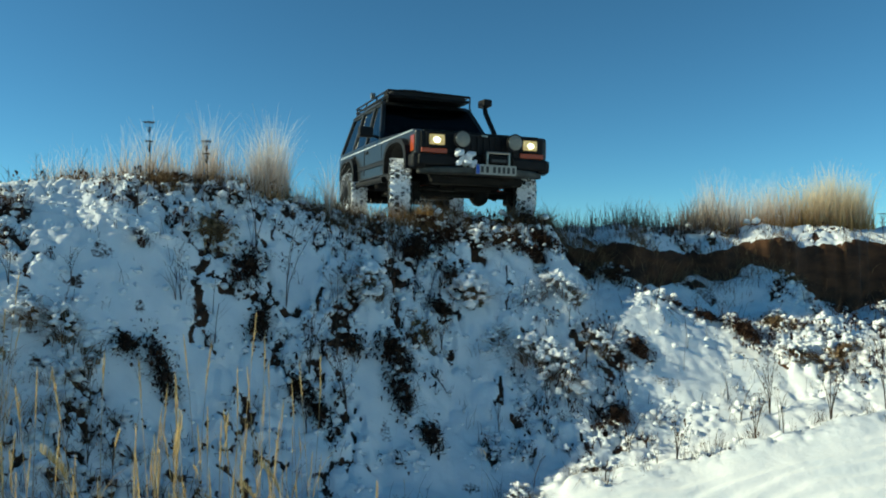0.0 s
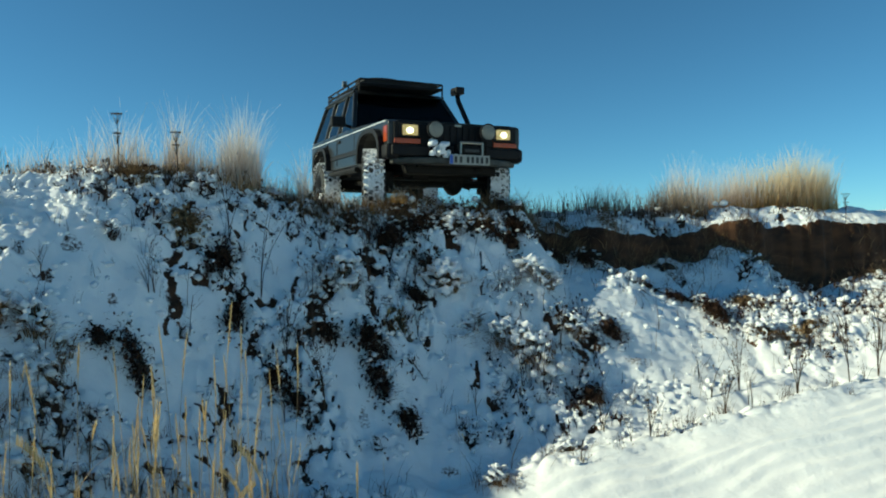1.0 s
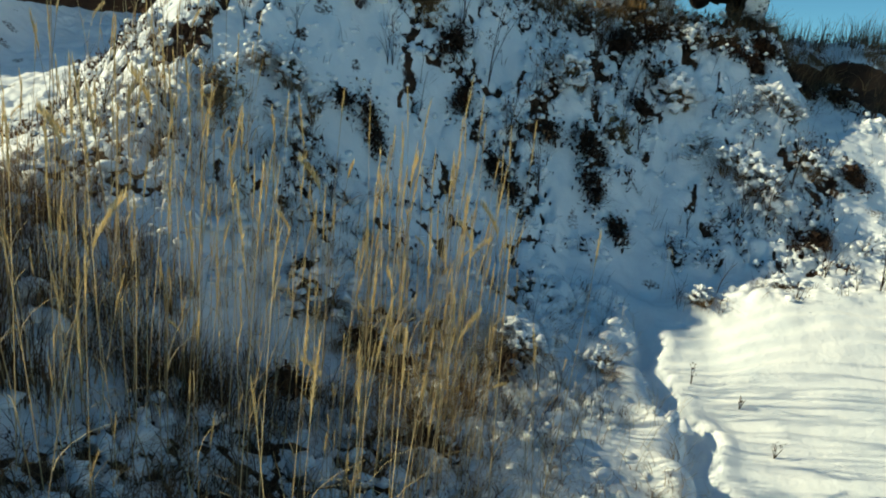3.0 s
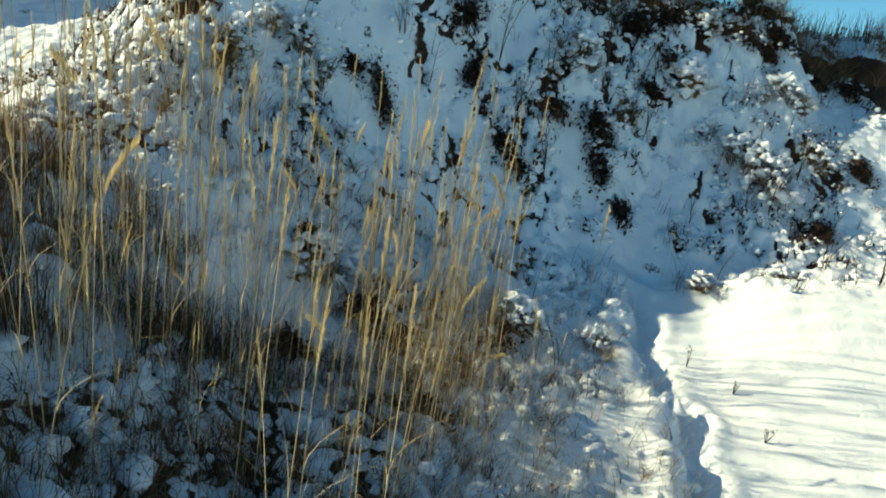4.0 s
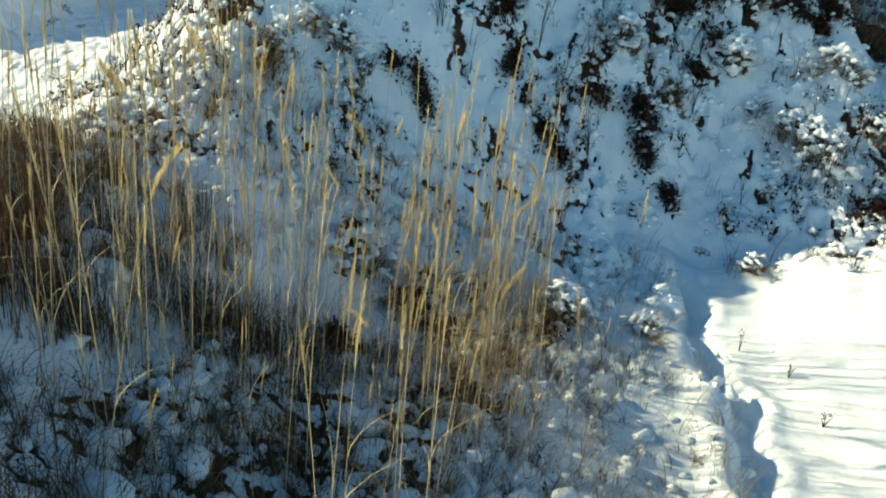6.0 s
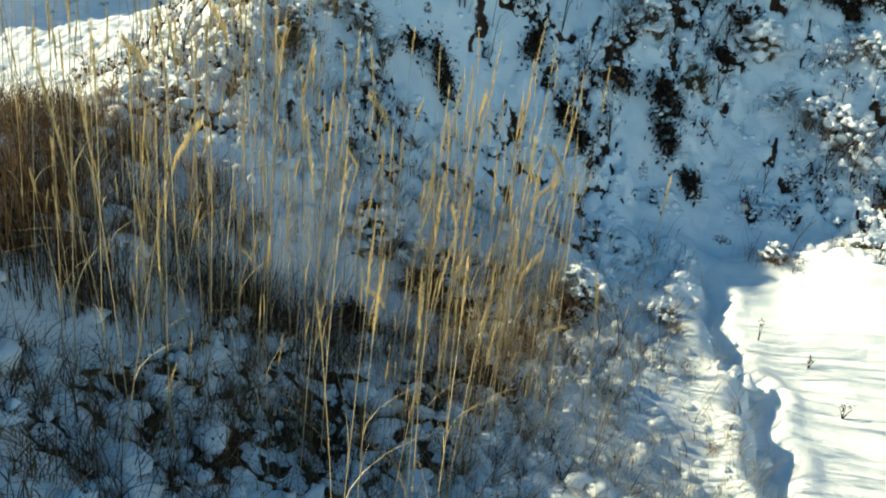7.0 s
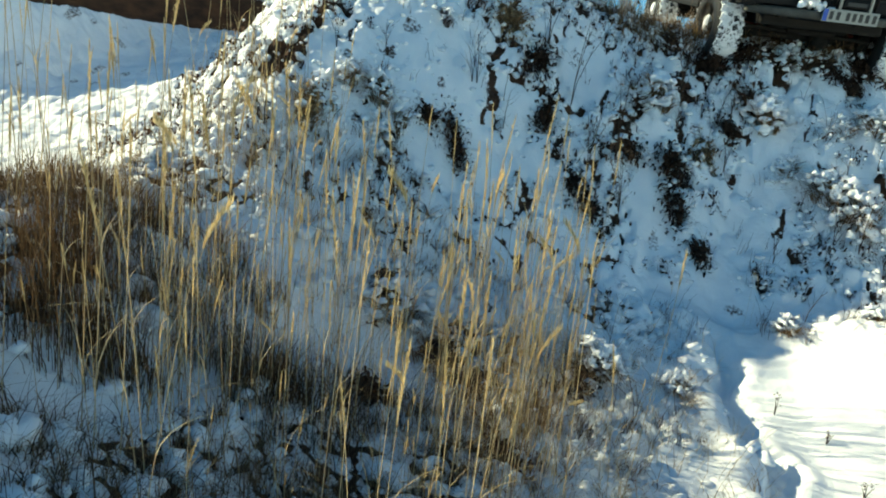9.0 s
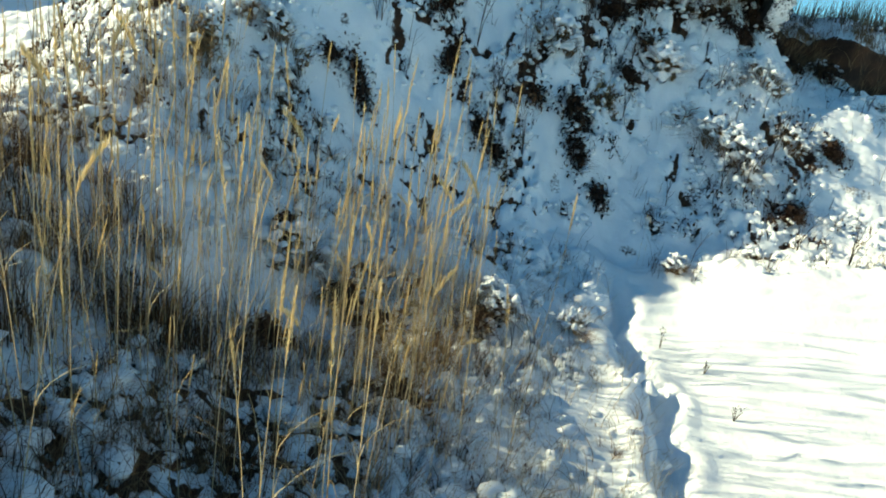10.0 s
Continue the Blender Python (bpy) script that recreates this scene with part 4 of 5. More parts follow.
def build_weeds():
    n = 30000
    xs, ys = rng.uniform(-6.5, 6.5, n), rng.uniform(1.2, 9.9, n)
    gap = sm(0.55, 0.25, pillows(xs, ys))
    keep = (rng.random(n) < weed_density(xs, ys) * (0.10 + 0.75 * gap) + 0.9 * pocket(xs, ys)) & ((xs < 1.2) | (np.abs(ys - lip_line(xs)) > 0.2))
    xs, ys = xs[keep], ys[keep]
    zs = lands(xs, ys)
    darks = scrub(xs, ys)
    feet = foot_line(xs)
    leaves, snow = Soup(), Clods(SMALL_CLODS)
    for k, (x, y, z, dk, ft) in enumerate(zip(xs, ys, zs, darks, feet)):
        low = y < ft - 0.1
        size = rng.uniform(0.6, 1.4)
        dark = dk > 0.45 and not low
        count = int(rng.integers(6, 13)) if dark else int(rng.integers(9, 17)) if low else int(rng.integers(1, 5))
        leaf = (0.008, 0.019) if low else (0.016, 0.05) if dark else (0.010, 0.028)
        for _ in range(count):
            a, r = rng.uniform(0, 6.283), rng.uniform(0, 0.085) * size
            leaves.leaf((x + r * math.cos(a), y + r * math.sin(a) - 0.02, z + rng.uniform(-0.02, 0.09) * size), rng.uniform(*leaf) * size, rng.uniform(0, 6.283), rng.uniform(-1.2, 1.2), rng.uniform(-0.5, 0.5))
        for _ in range(int(rng.integers(3, 8)) if dark else int(rng.integers(4, 9)) if low else 3):
            a, r, h = rng.uniform(0, 6.283), rng.uniform(0, 0.06) * size, rng.uniform(0.04, 0.15) * size
            bx, by = x + r * math.cos(a), y + r * math.sin(a)
            b, q = rng.uniform(0, 6.283), rng.uniform(0.1, 0.7) * h
            leaves.stem([(bx, by, z - 0.01), (bx + 0.4 * q * math.cos(b), by + 0.4 * q * math.sin(b), z + 0.6 * h), (bx + q * math.cos(b), by + q * math.sin(b), z + h)], 0.002)
        for j in range(int(rng.integers(0, 3))):
            a, r = rng.uniform(0, 6.283), rng.uniform(0.0, 0.09) * size
            big = 0.008 + 0.026 * rng.random() ** 2.2
            snow.add((x + r * math.cos(a), y + r * math.sin(a) + 0.015, z + (rng.uniform(0.02, 0.09) if dark else rng.uniform(-0.005, 0.02)) * size), big * size * 1.2, k * 3 + j, (rng.uniform(0.8, 1.5), rng.uniform(0.7, 1.2), rng.uniform(0.9, 1.4)))
    tagged(new("dead_weeds", leaves.mesh("dead_weeds", WEED)), "dark brown dead leaves poking from the snow", "weeds", kind="stuff")
    tagged(new("snow_clods", snow.mesh("snow_clods", SNOW)), "small clods of snow lying on the weeds", "snow", kind="stuff")


def build_twigs():
    """Bare stalks with side twigs standing up through the snow."""
    s = Soup()
    n = 620
    xs, ys = rng.uniform(-5.5, 6.0, n), rng.uniform(3.8, 9.6, n)
    keep = rng.random(n) < np.clip(weed_density(xs, ys), 0, 1) * 0.75
    for x, y, z in zip(xs[keep], ys[keep], lands(xs[keep], ys[keep])):
        for _ in range(int(rng.integers(1, 5))):
            h, a, lean = rng.uniform(0.10, 0.42), rng.uniform(0, 6.283), rng.uniform(0.05, 0.45)
            dx, dy = math.cos(a) * lean * h, math.sin(a) * lean * h
            pts = [(x + dx * t * t, y + dy * t * t, z - 0.01 + h * t) for t in (0, 0.35, 0.7, 1)]
            s.stem(pts, rng.uniform(0.0022, 0.0045))
            for _ in range(int(rng.integers(0, 5))):
                t, b, q = rng.uniform(0.35, 0.95), rng.uniform(0, 6.283), rng.uniform(0.04, 0.13)
                p = (x + dx * t * t, y + dy * t * t, z + h * t)
                s.stem([p, (p[0] + math.cos(b) * q * 0.6, p[1] + math.sin(b) * q * 0.6, p[2] + q * 0.5), (p[0] + math.cos(b) * q, p[1] + math.sin(b) * q, p[2] + q * 0.9)], 0.0018)
    tagged(new("bare_twigs", s.mesh("bare_twigs", TWIG)), "thin bare brown stalks standing in the snow", "twigs", kind="stuff")


def build_tussock(x, y, r, snowy, brown=True, tall=1.15, limp=1.0, bits=True):
    """A clump of drooping dead grass under a cap of snow lumps, or a straggling dark clump with odd bits of snow."""
    z = up(x, y)
    thing = new("snowy_tussock" if snowy else "dead_clump")
    thing.matrix_basis = pose(x, y, z)
    tagged(thing, "drooping dead grass tussock capped with lumpy snow" if snowy else "dark brown dead plant clump in the snow", "tussock", "tussocks on the bank")
    s = Soup()
    gx = float(land(x + 0.15, y, False) - land(x - 0.15, y, False)) / 0.3
    gy = float(land(x, y + 0.15, False) - land(x, y - 0.15, False)) / 0.3
    wide, turn = rng.uniform(0.9, 2.1), rng.uniform(-1.6, 1.6)
    ct, st = math.cos(turn), math.sin(turn)

    def spot(reach):
        a, q = rng.uniform(0, 6.283), reach * math.sqrt(rng.random())
        u, w = q * wide * math.cos(a), q * math.sin(a)
        return u * ct - w * st, u * st + w * ct, a, q

    for _ in range(int(150 + 700 * r)):
        px, py, a, q = spot(r * 0.6)
        pz = (gx * px + gy * py)
        if not (snowy or bits):
            a = rng.uniform(0, 6.283)
            s.blade((px * 1.6, py * 1.6, (gx * px + gy * py) * 1.6 - 0.03), (math.cos(a), math.sin(a)), r * tall * (0.25 + 0.95 * rng.random() ** 1.5), rng.uniform(0.003, 0.0075), 6, rng.uniform(0.2, 1.0) * (3.0 if rng.random() < 0.18 else 1.2) * limp, rng.uniform(0, 3.14), 1.0)
            continue
        s.blade((px, py, pz - 0.03), (math.cos(a) * 1.2, math.sin(a) * 1.2 - 0.6), r * tall * rng.uniform(0.5, 1.2), rng.uniform(0.005, 0.011), 4, rng.uniform(0.4, 1.9) * limp, rng.uniform(0, 3.14), 1.0)
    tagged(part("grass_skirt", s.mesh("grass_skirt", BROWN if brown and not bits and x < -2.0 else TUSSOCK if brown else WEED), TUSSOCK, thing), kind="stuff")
    if snowy:
        c = Clods(CLODS)
        for k in range(int(40 + 260 * r)):
            px, py, a, q = spot(r * 1.0)
            pz = (gx * px + gy * py) * 0.6
            hh = pz + r * tall * (0.88 - 0.62 * (q / r) ** 2) - r * 0.25 * rng.random()
            c.add((px - 0.02, py + 0.02, hh + rng.uniform(-0.03, 0.04)), r * (0.07 + 0.17 * rng.random() ** 1.6), k + int(100 * r), (1, 1, rng.uniform(0.8, 1.2)))
        cap = part("snow_cap", c.mesh("snow_cap", SNOW_W), SNOW_W, thing, "lumpy cap of fresh snow")
        tagged(cap, "lumpy cap of fresh snow", kind="stuff")
        mod = cap.modifiers.new("fuse", "REMESH")
        mod.mode, mod.voxel_size, mod.use_smooth_shade = "VOXEL", 0.009, True
    elif bits:
        s, c = Soup(), Clods(SMALL_CLODS)
        for _ in range(int(420 + 2200 * r)):
            px, py, a, q = spot(r * rng.choice((0.35, 0.7, 1.25)))
            pz = (gx * px + gy * py)
            s.leaf((px, py, pz + r * rng.uniform(-0.05, 0.55) * max(0.0, 1.1 - q / r)), rng.uniform(0.018, 0.060), rng.uniform(0, 6.283), rng.uniform(-1.3, 0.7), rng.uniform(-0.4, 0.4))
        tagged(part("leaf_mat", s.mesh("leaf_mat", STRAW_LOW if brown else WEED), WEED, thing), kind="stuff")
        for k in range(16):
            px, py, a, q = spot(r * 1.15)
            py = abs(py) * 0.8 + r * 0.25 if k % 3 else py
            pz = (gx * px + gy * py)
            c.add((px, py, pz + r * 0.30 * rng.uniform(0.0, 1.0)), r * rng.uniform(0.07, 0.24), k, (rng.uniform(1.0, 1.7), 1, 0.9))
        tagged(part("snow_bit", c.mesh("snow_bit", SNOW), SNOW, thing, "lumps of snow on the leaves"), kind="stuff")
    return thing


# x, y, size: those with snow on top, then the dark bare ones
SNOWY = [(0.22, 7.38, 0.22), (1.02, 6.92, 0.24), (0.86, 7.02, 0.16), (-2.76, 5.16, 0.13), (-2.08, 3.98, 0.19), (-0.17, 4.60, 0.10), (0.57, 5.66, 0.10),
         (1.26, 7.70, 0.20), (0.92, 7.62, 0.14), (-0.80, 7.02, 0.20), (-0.98, 6.95, 0.14),
         (-3.20, 5.20, 0.13), (-2.95, 5.25, 0.14), (1.20, 5.95, 0.12), (-0.75, 4.45, 0.16), (0.45, 7.10, 0.12), (1.55, 7.25, 0.15)]
BARE = [(-0.53, 6.60, 0.20), (-0.44, 6.36, 0.17), (-0.37, 7.66, 0.20), (-1.32, 6.03, 0.16), (-1.73, 6.26, 0.15), (-2.29, 5.50, 0.14), (-1.10, 5.92, 0.10), (3.24, 7.69, 0.20),
        (4.21, 7.66, 0.22), (-1.91, 6.50, 0.14), (2.06, 8.62, 0.16), (-0.10, 7.92, 0.18), (-0.85, 7.72, 0.18), (0.95, 8.02, 0.20), (-0.95, 6.50, 0.12), (-0.18, 6.15, 0.10), (1.35, 8.42, 0.18), (1.62, 8.50, 0.16), (1.05, 8.25, 0.16), (0.75, 8.05, 0.14), (1.95, 8.52, 0.12), (2.6, 8.05, 0.12), (2.9, 7.95, 0.14),
        (-1.68, 3.92, 0.16), (-1.38, 3.78, 0.14), (-0.80, 4.22, 0.13), (-2.22, 4.16, 0.15), (-1.08, 3.22, 0.13), (-1.9, 3.3, 0.13)]
# x, y, size, height, droop: brown grass among the tall stalks
STRAWY = [(-2.78, 2.00, 0.20, 0.52, 0.25), (-2.95, 2.22, 0.20, 0.55, 0.25), (-2.62, 2.14, 0.14, 0.44, 0.3), (-3.2, 2.3, 0.2, 0.5, 0.3), (-2.15, 2.74, 0.12, 0.42, 0.25), (-2.28, 2.62, 0.10, 0.34, 0.4),
          (-1.18, 3.42, 0.17, 0.30, 0.8), (-1.36, 3.22, 0.14, 0.26, 0.9), (-1.0, 3.62, 0.14, 0.28, 0.8), (-1.1, 3.15, 0.12, 0.22, 0.9), (-1.68, 3.88, 0.14, 0.18, 1.0), (-1.5, 3.6, 0.12, 0.22, 0.9),
          (-2.2, 1.79, 0.17, 0.20, 1.1), (-2.5, 1.5, 0.18, 0.2, 1.1), (-1.75, 2.35, 0.13, 0.18, 1.0), (-1.95, 2.1, 0.14, 0.2, 1.0), (-0.9, 4.25, 0.12, 0.2, 0.9), (-1.3, 2.75, 0.10, 0.16, 1.0)]


def build_hollow_litter():
    """Snow lying in lumps over the flattened grass of the hollow, with short arching tufts between them."""
    r = np.random.default_rng(204)
    lumps, tufts = Clods(CLODS), Soup()
    xs, ys = r.uniform(-4.0, 0.45, 2600), r.uniform(0.9, 5.3, 2600)
    dx, _ = trench(xs, ys)
    heap = sm(0.38, 0.62, vnoise(xs * 2.4, ys * 2.4, 131) + 0.25 * (vnoise(xs * 7, ys * 7, 132) - 0.5))
    keep = (dx < -0.10) & (r.random(2600) < 0.08 + 0.42 * heap) & (ys < foot_line(xs) - 0.1)
    for k, (x, y, z) in enumerate(zip(xs[keep], ys[keep], lands(xs[keep], ys[keep]))):
        big = 0.018 + (0.062 if x < -1.4 else 0.042) * r.random() ** 1.7
        lumps.add((x, y, z + 0.25 * big), big, k, (r.uniform(0.8, 1.6), r.uniform(0.7, 1.2), r.uniform(0.7, 1.15)))
    tagged(new("snow_lumps", lumps.mesh("snow_lumps", SNOW)), "rounded lumps of snow on flattened grass", "snow", kind="stuff")
    n = 3400
    xs, ys = r.uniform(-4.0, 0.3, n), r.uniform(0.9, 5.0, n)
    dx, _ = trench(xs, ys)
    patch = sm(0.34, 0.62, vnoise(xs * 2.0, ys * 2.0, 133) + 0.4 * (vnoise(xs * 6, ys * 6, 134) - 0.5))
    thick = np.where(xs < -1.0, 0.75, 0.4)
    keep = (dx < -0.12) & (r.random(n) < patch * thick)
    for x, y, z in zip(xs[keep], ys[keep], lands(xs[keep], ys[keep])):
        way = r.uniform(0, 6.283)
        for _ in range(int(r.integers(5, 12))):
            a = way + r.normal(0, 0.9)
            tufts.blade((x + r.normal(0, 0.022), y + r.normal(0, 0.022), z - 0.015), (math.cos(a), math.sin(a)), 0.05 + 0.20 * r.random() ** 1.6, r.uniform(0.0028, 0.006), 5, r.uniform(0.4, 2.0), r.uniform(0, 3.14), 1.0)
    n = 5200
    xs, ys = r.uniform(-3.9, -1.2, n), r.uniform(0.9, 3.4, n)
    patch = sm(0.36, 0.60, vnoise(xs * 2.6, ys * 2.6, 135) + 0.3 * (vnoise(xs * 7, ys * 7, 136) - 0.5)) * sm(-1.2, -1.8, xs) * (0.25 + 0.75 * sm(1.5, 2.0, ys))
    keep = r.random(n) < 0.6 * patch
    under = Soup()
    for x, y, z in zip(xs[keep], ys[keep], lands(xs[keep], ys[keep])):
        for _ in range(int(r.integers(4, 10))):
            a = r.uniform(0, 6.283)
            under.blade((x + r.normal(0, 0.03), y + r.normal(0, 0.03), z - 0.02), (math.cos(a), math.sin(a)), 0.08 + 0.34 * r.random() ** 1.7, r.uniform(0.003, 0.0065), 5, r.uniform(0.1, 1.3), r.uniform(0, 3.14), 1.0)
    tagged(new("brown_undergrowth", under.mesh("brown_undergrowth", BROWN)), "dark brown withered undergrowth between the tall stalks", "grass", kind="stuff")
    tagged(new("flattened_grass", tufts.mesh("flattened_grass", TUSSOCK)), "flattened brown dead grass poking through lumpy snow", "grass", kind="stuff")


def build_bank_crumbs():
    """Crumbs and small pillows of snow caught on the plants of the bank."""
    r = np.random.default_rng(205)
    c = Clods(SMALL_CLODS)
    n = 15000
    xs = r.uniform(-4.4, 4.4, n)
    ys = foot_line(xs) + (lip_line(xs) - foot_line(xs)) * r.uniform(-0.05, 1.08, n)
    held = np.maximum(scrub(xs, ys) * (1 - 0.9 * pocket(xs, ys)) + 0.9 * pocket(xs, ys - 0.07) * (1 - pocket(xs, ys)), 0.7 * sm(-1.6, -2.4, xs) * sm(0.40, 0.60, vnoise(xs * 2.2, ys * 2.2, 141)))
    keep = r.random(n) < 0.42 * held
    for k, (x, y, z) in enumerate(zip(xs[keep], ys[keep], lands(xs[keep], ys[keep]))):
        big = 0.010 + 0.030 * r.random() ** 2.2
        c.add((x, y, z + 0.4 * big), big, k, (r.uniform(0.8, 1.5), r.uniform(0.7, 1.2), r.uniform(0.8, 1.3)))
    tagged(new("snow_crumbs", c.mesh("snow_crumbs", SNOW)), "crumbs of snow held by dead plants", "snow", kind="stuff")


def build_dry_stuff():
    """Short dead grass: brown along the edge of the bank, straw-coloured among the tall stalks."""
    s = Soup()
    n = 9000
    xs = rng.uniform(-4.2, 6.5, n)
    ys = lip_line(xs) + rng.normal(-0.05, 0.22, n)
    patch = vnoise(xs * 2.2, ys * 2.2, 81)
    keep = rng.random(n) < sm(0.35, 0.7, patch) * np.where(xs > 1.4, 0.9, 1.0)
    for x, y, z in zip(xs[keep], ys[keep], lands(xs[keep], ys[keep])):
        a = rng.uniform(0, 6.283)
        s.blade((x, y, z - 0.02), (math.cos(a), math.sin(a) - 0.3), rng.uniform(0.07, 0.24), rng.uniform(0.004, 0.008), 3, rng.uniform(0.2, 1.1), rng.uniform(0, 3.14), 1.0)
    xs = rng.uniform(-1.2, 1.7, 1500)
    ys = lip_line(xs) + rng.uniform(-0.45, 0.25, 1500)
    keep = (np.abs(xs - 0.35) > 0.25) & (vnoise(xs * 3, ys * 3, 85) > 0.35)
    for x, y, z in zip(xs[keep], ys[keep], lands(xs[keep], ys[keep])):
        a = rng.uniform(0, 6.283)
        s.blade((x, y, z - 0.02), (math.cos(a), math.sin(a) - 0.3), rng.uniform(0.10, 0.30), rng.uniform(0.004, 0.008), 4, rng.uniform(0.2, 1.2), rng.uniform(0, 3.14), 1.0)
    # thicker where the car stands, and ragged along the cut
    xs = np.concatenate([rng.uniform(-1.5, 0.25, 1500), rng.uniform(0.75, 1.5, 500), rng.uniform(1.2, 3.0, 1300)])
    ys = lip_line(xs) + np.where(xs < 1.15, rng.uniform(-0.40, 0.35, len(xs)), rng.uniform(-0.10, 0.22, len(xs)))
    keep = vnoise(xs * 3.3, ys * 3.3, 86) > 0.42
    for x, y, z in zip(xs[keep], ys[keep], lands(xs[keep], ys[keep])):
        a = rng.uniform(0, 6.283)
        s.blade((x, y, z - 0.02), (math.cos(a), math.sin(a) - 0.4), 0.10 + 0.30 * rng.random() ** 1.8, rng.uniform(0.004, 0.009), 4, rng.uniform(0.1, 1.4), rng.uniform(0, 3.14), 1.0)
    xs = rng.uniform(-0.7, 1.4, 2600)
    ys = lip_line(xs) + rng.uniform(-0.55, 0.55, 2600)
    keep = vnoise(xs * 5.3, ys * 4.1, 57) > 0.35
    for x, y, z in zip(xs[keep], ys[keep], lands(xs[keep], ys[keep])):
        a = rng.uniform(0, 6.283)
        s.blade((x, y, z - 0.02), (math.cos(a), math.sin(a) - 0.5), 0.06 + 0.14 * rng.random() ** 1.5, rng.uniform(0.004, 0.009), 4, rng.uniform(0.5, 2.0), rng.uniform(0, 3.14), 1.0)
    tagged(new("edge_grass", s.mesh("edge_grass", TUSSOCK)), "short brown dead grass along the edge of the bank", "grass", kind="stuff")
    s = Soup()
    n = 15000
    xs, ys = rng.uniform(-4.6, -0.1, n), rng.uniform(1.2, 5.0, n)
    d = reed_density(xs, ys)
    keep = rng.random(n) < d * 0.36
    for x, y, z in zip(xs[keep], ys[keep], lands(xs[keep], ys[keep])):
        a = rng.uniform(0, 6.283)
        s.blade((x, y, z - 0.02), (math.cos(a), math.sin(a)), rng.uniform(0.10, 0.50), rng.uniform(0.0025, 0.005), 5, rng.uniform(0.1, 1.4), rng.uniform(0, 3.14), 1.0)
    xs, ys = rng.uniform(-4.2, 0.1, 5800), rng.uniform(0.8, 5.2, 5800)
    keep = rng.random(5800) < scrub(xs, ys) * sm(0.6, 0.2, pillows(xs, ys)) * 0.9
    for x, y, z in zip(xs[keep], ys[keep], lands(xs[keep], ys[keep])):
        for _ in range(5):
            a = rng.uniform(0, 6.283)
            s.blade((x + rng.uniform(-0.02, 0.02), y + rng.uniform(-0.02, 0.02), z - 0.02), (math.cos(a), math.sin(a)), rng.uniform(0.06, 0.26), rng.uniform(0.003, 0.006), 4, rng.uniform(0.2, 1.4), rng.uniform(0, 3.14), 1.0)
    tagged(new("dry_grass", s.mesh("dry_grass", STRAW_LOW)), "tangled dry straw at the foot of the tall stalks", "grass", kind="stuff")
    # sparse frosty sprigs at the edge of the drift
    s = Soup()
    n = 2600
    xs, ys = rng.uniform(-1.3, 0.75, n), rng.uniform(2.2, 5.2, n)
    dx, _ = trench(xs, ys)
    keep = (dx < -0.05) & (rng.random(n) < 0.08 + 0.75 * sm(0.3, 0.75, vnoise(xs * 2, ys * 2, 83)))
    for x, y, z in zip(xs[keep], ys[keep], lands(xs[keep], ys[keep])):
        h, a = rng.uniform(0.05, 0.22), rng.uniform(0, 6.283)
        s.stem([(x, y, z - 0.01), (x + 0.2 * h * math.cos(a), y + 0.2 * h * math.sin(a), z + 0.5 * h), (x + 0.5 * h * math.cos(a), y + 0.5 * h * math.sin(a), z + h)], 0.0018)
        for _ in range(3):
            b, t = rng.uniform(0, 6.283), rng.uniform(0.3, 0.9)
            p = (x + 0.3 * h * t * math.cos(a), y + 0.3 * h * t * math.sin(a), z + h * t)
            s.stem([p, (p[0] + 0.25 * h * math.cos(b), p[1] + 0.25 * h * math.sin(b), p[2] + 0.2 * h)], 0.0015)
    tagged(new("frosty_sprigs", s.mesh("frosty_sprigs", SPRIG)), "small frosty sprigs beside the drift", "sprigs", kind="stuff")


def reed_density(x, y):
    left = np.exp(-((x + 2.35) / 0.48) ** 2 - ((y - 2.10) / 0.50) ** 2)
    mid = np.exp(-((x + 1.04) / 0.38) ** 2 - ((y - 3.50) / 0.60) ** 2)
    between = (0.13 + 0.15 * sm(3.0, 2.4, y)) * sm(-0.55, -0.95, x) * sm(4.6, 4.0, y) * sm(1.3, 1.7, y)
    return np.clip(left * 0.85 + mid + between, 0, 1) * (0.5 + 0.5 * sm(0.3, 0.6, vnoise(x * 2.6, y * 2.6, 91)))


SPRIG = island_material("frosty_sprig", (0.34, 0.27, 0.17), (0.76, 0.70, 0.58))


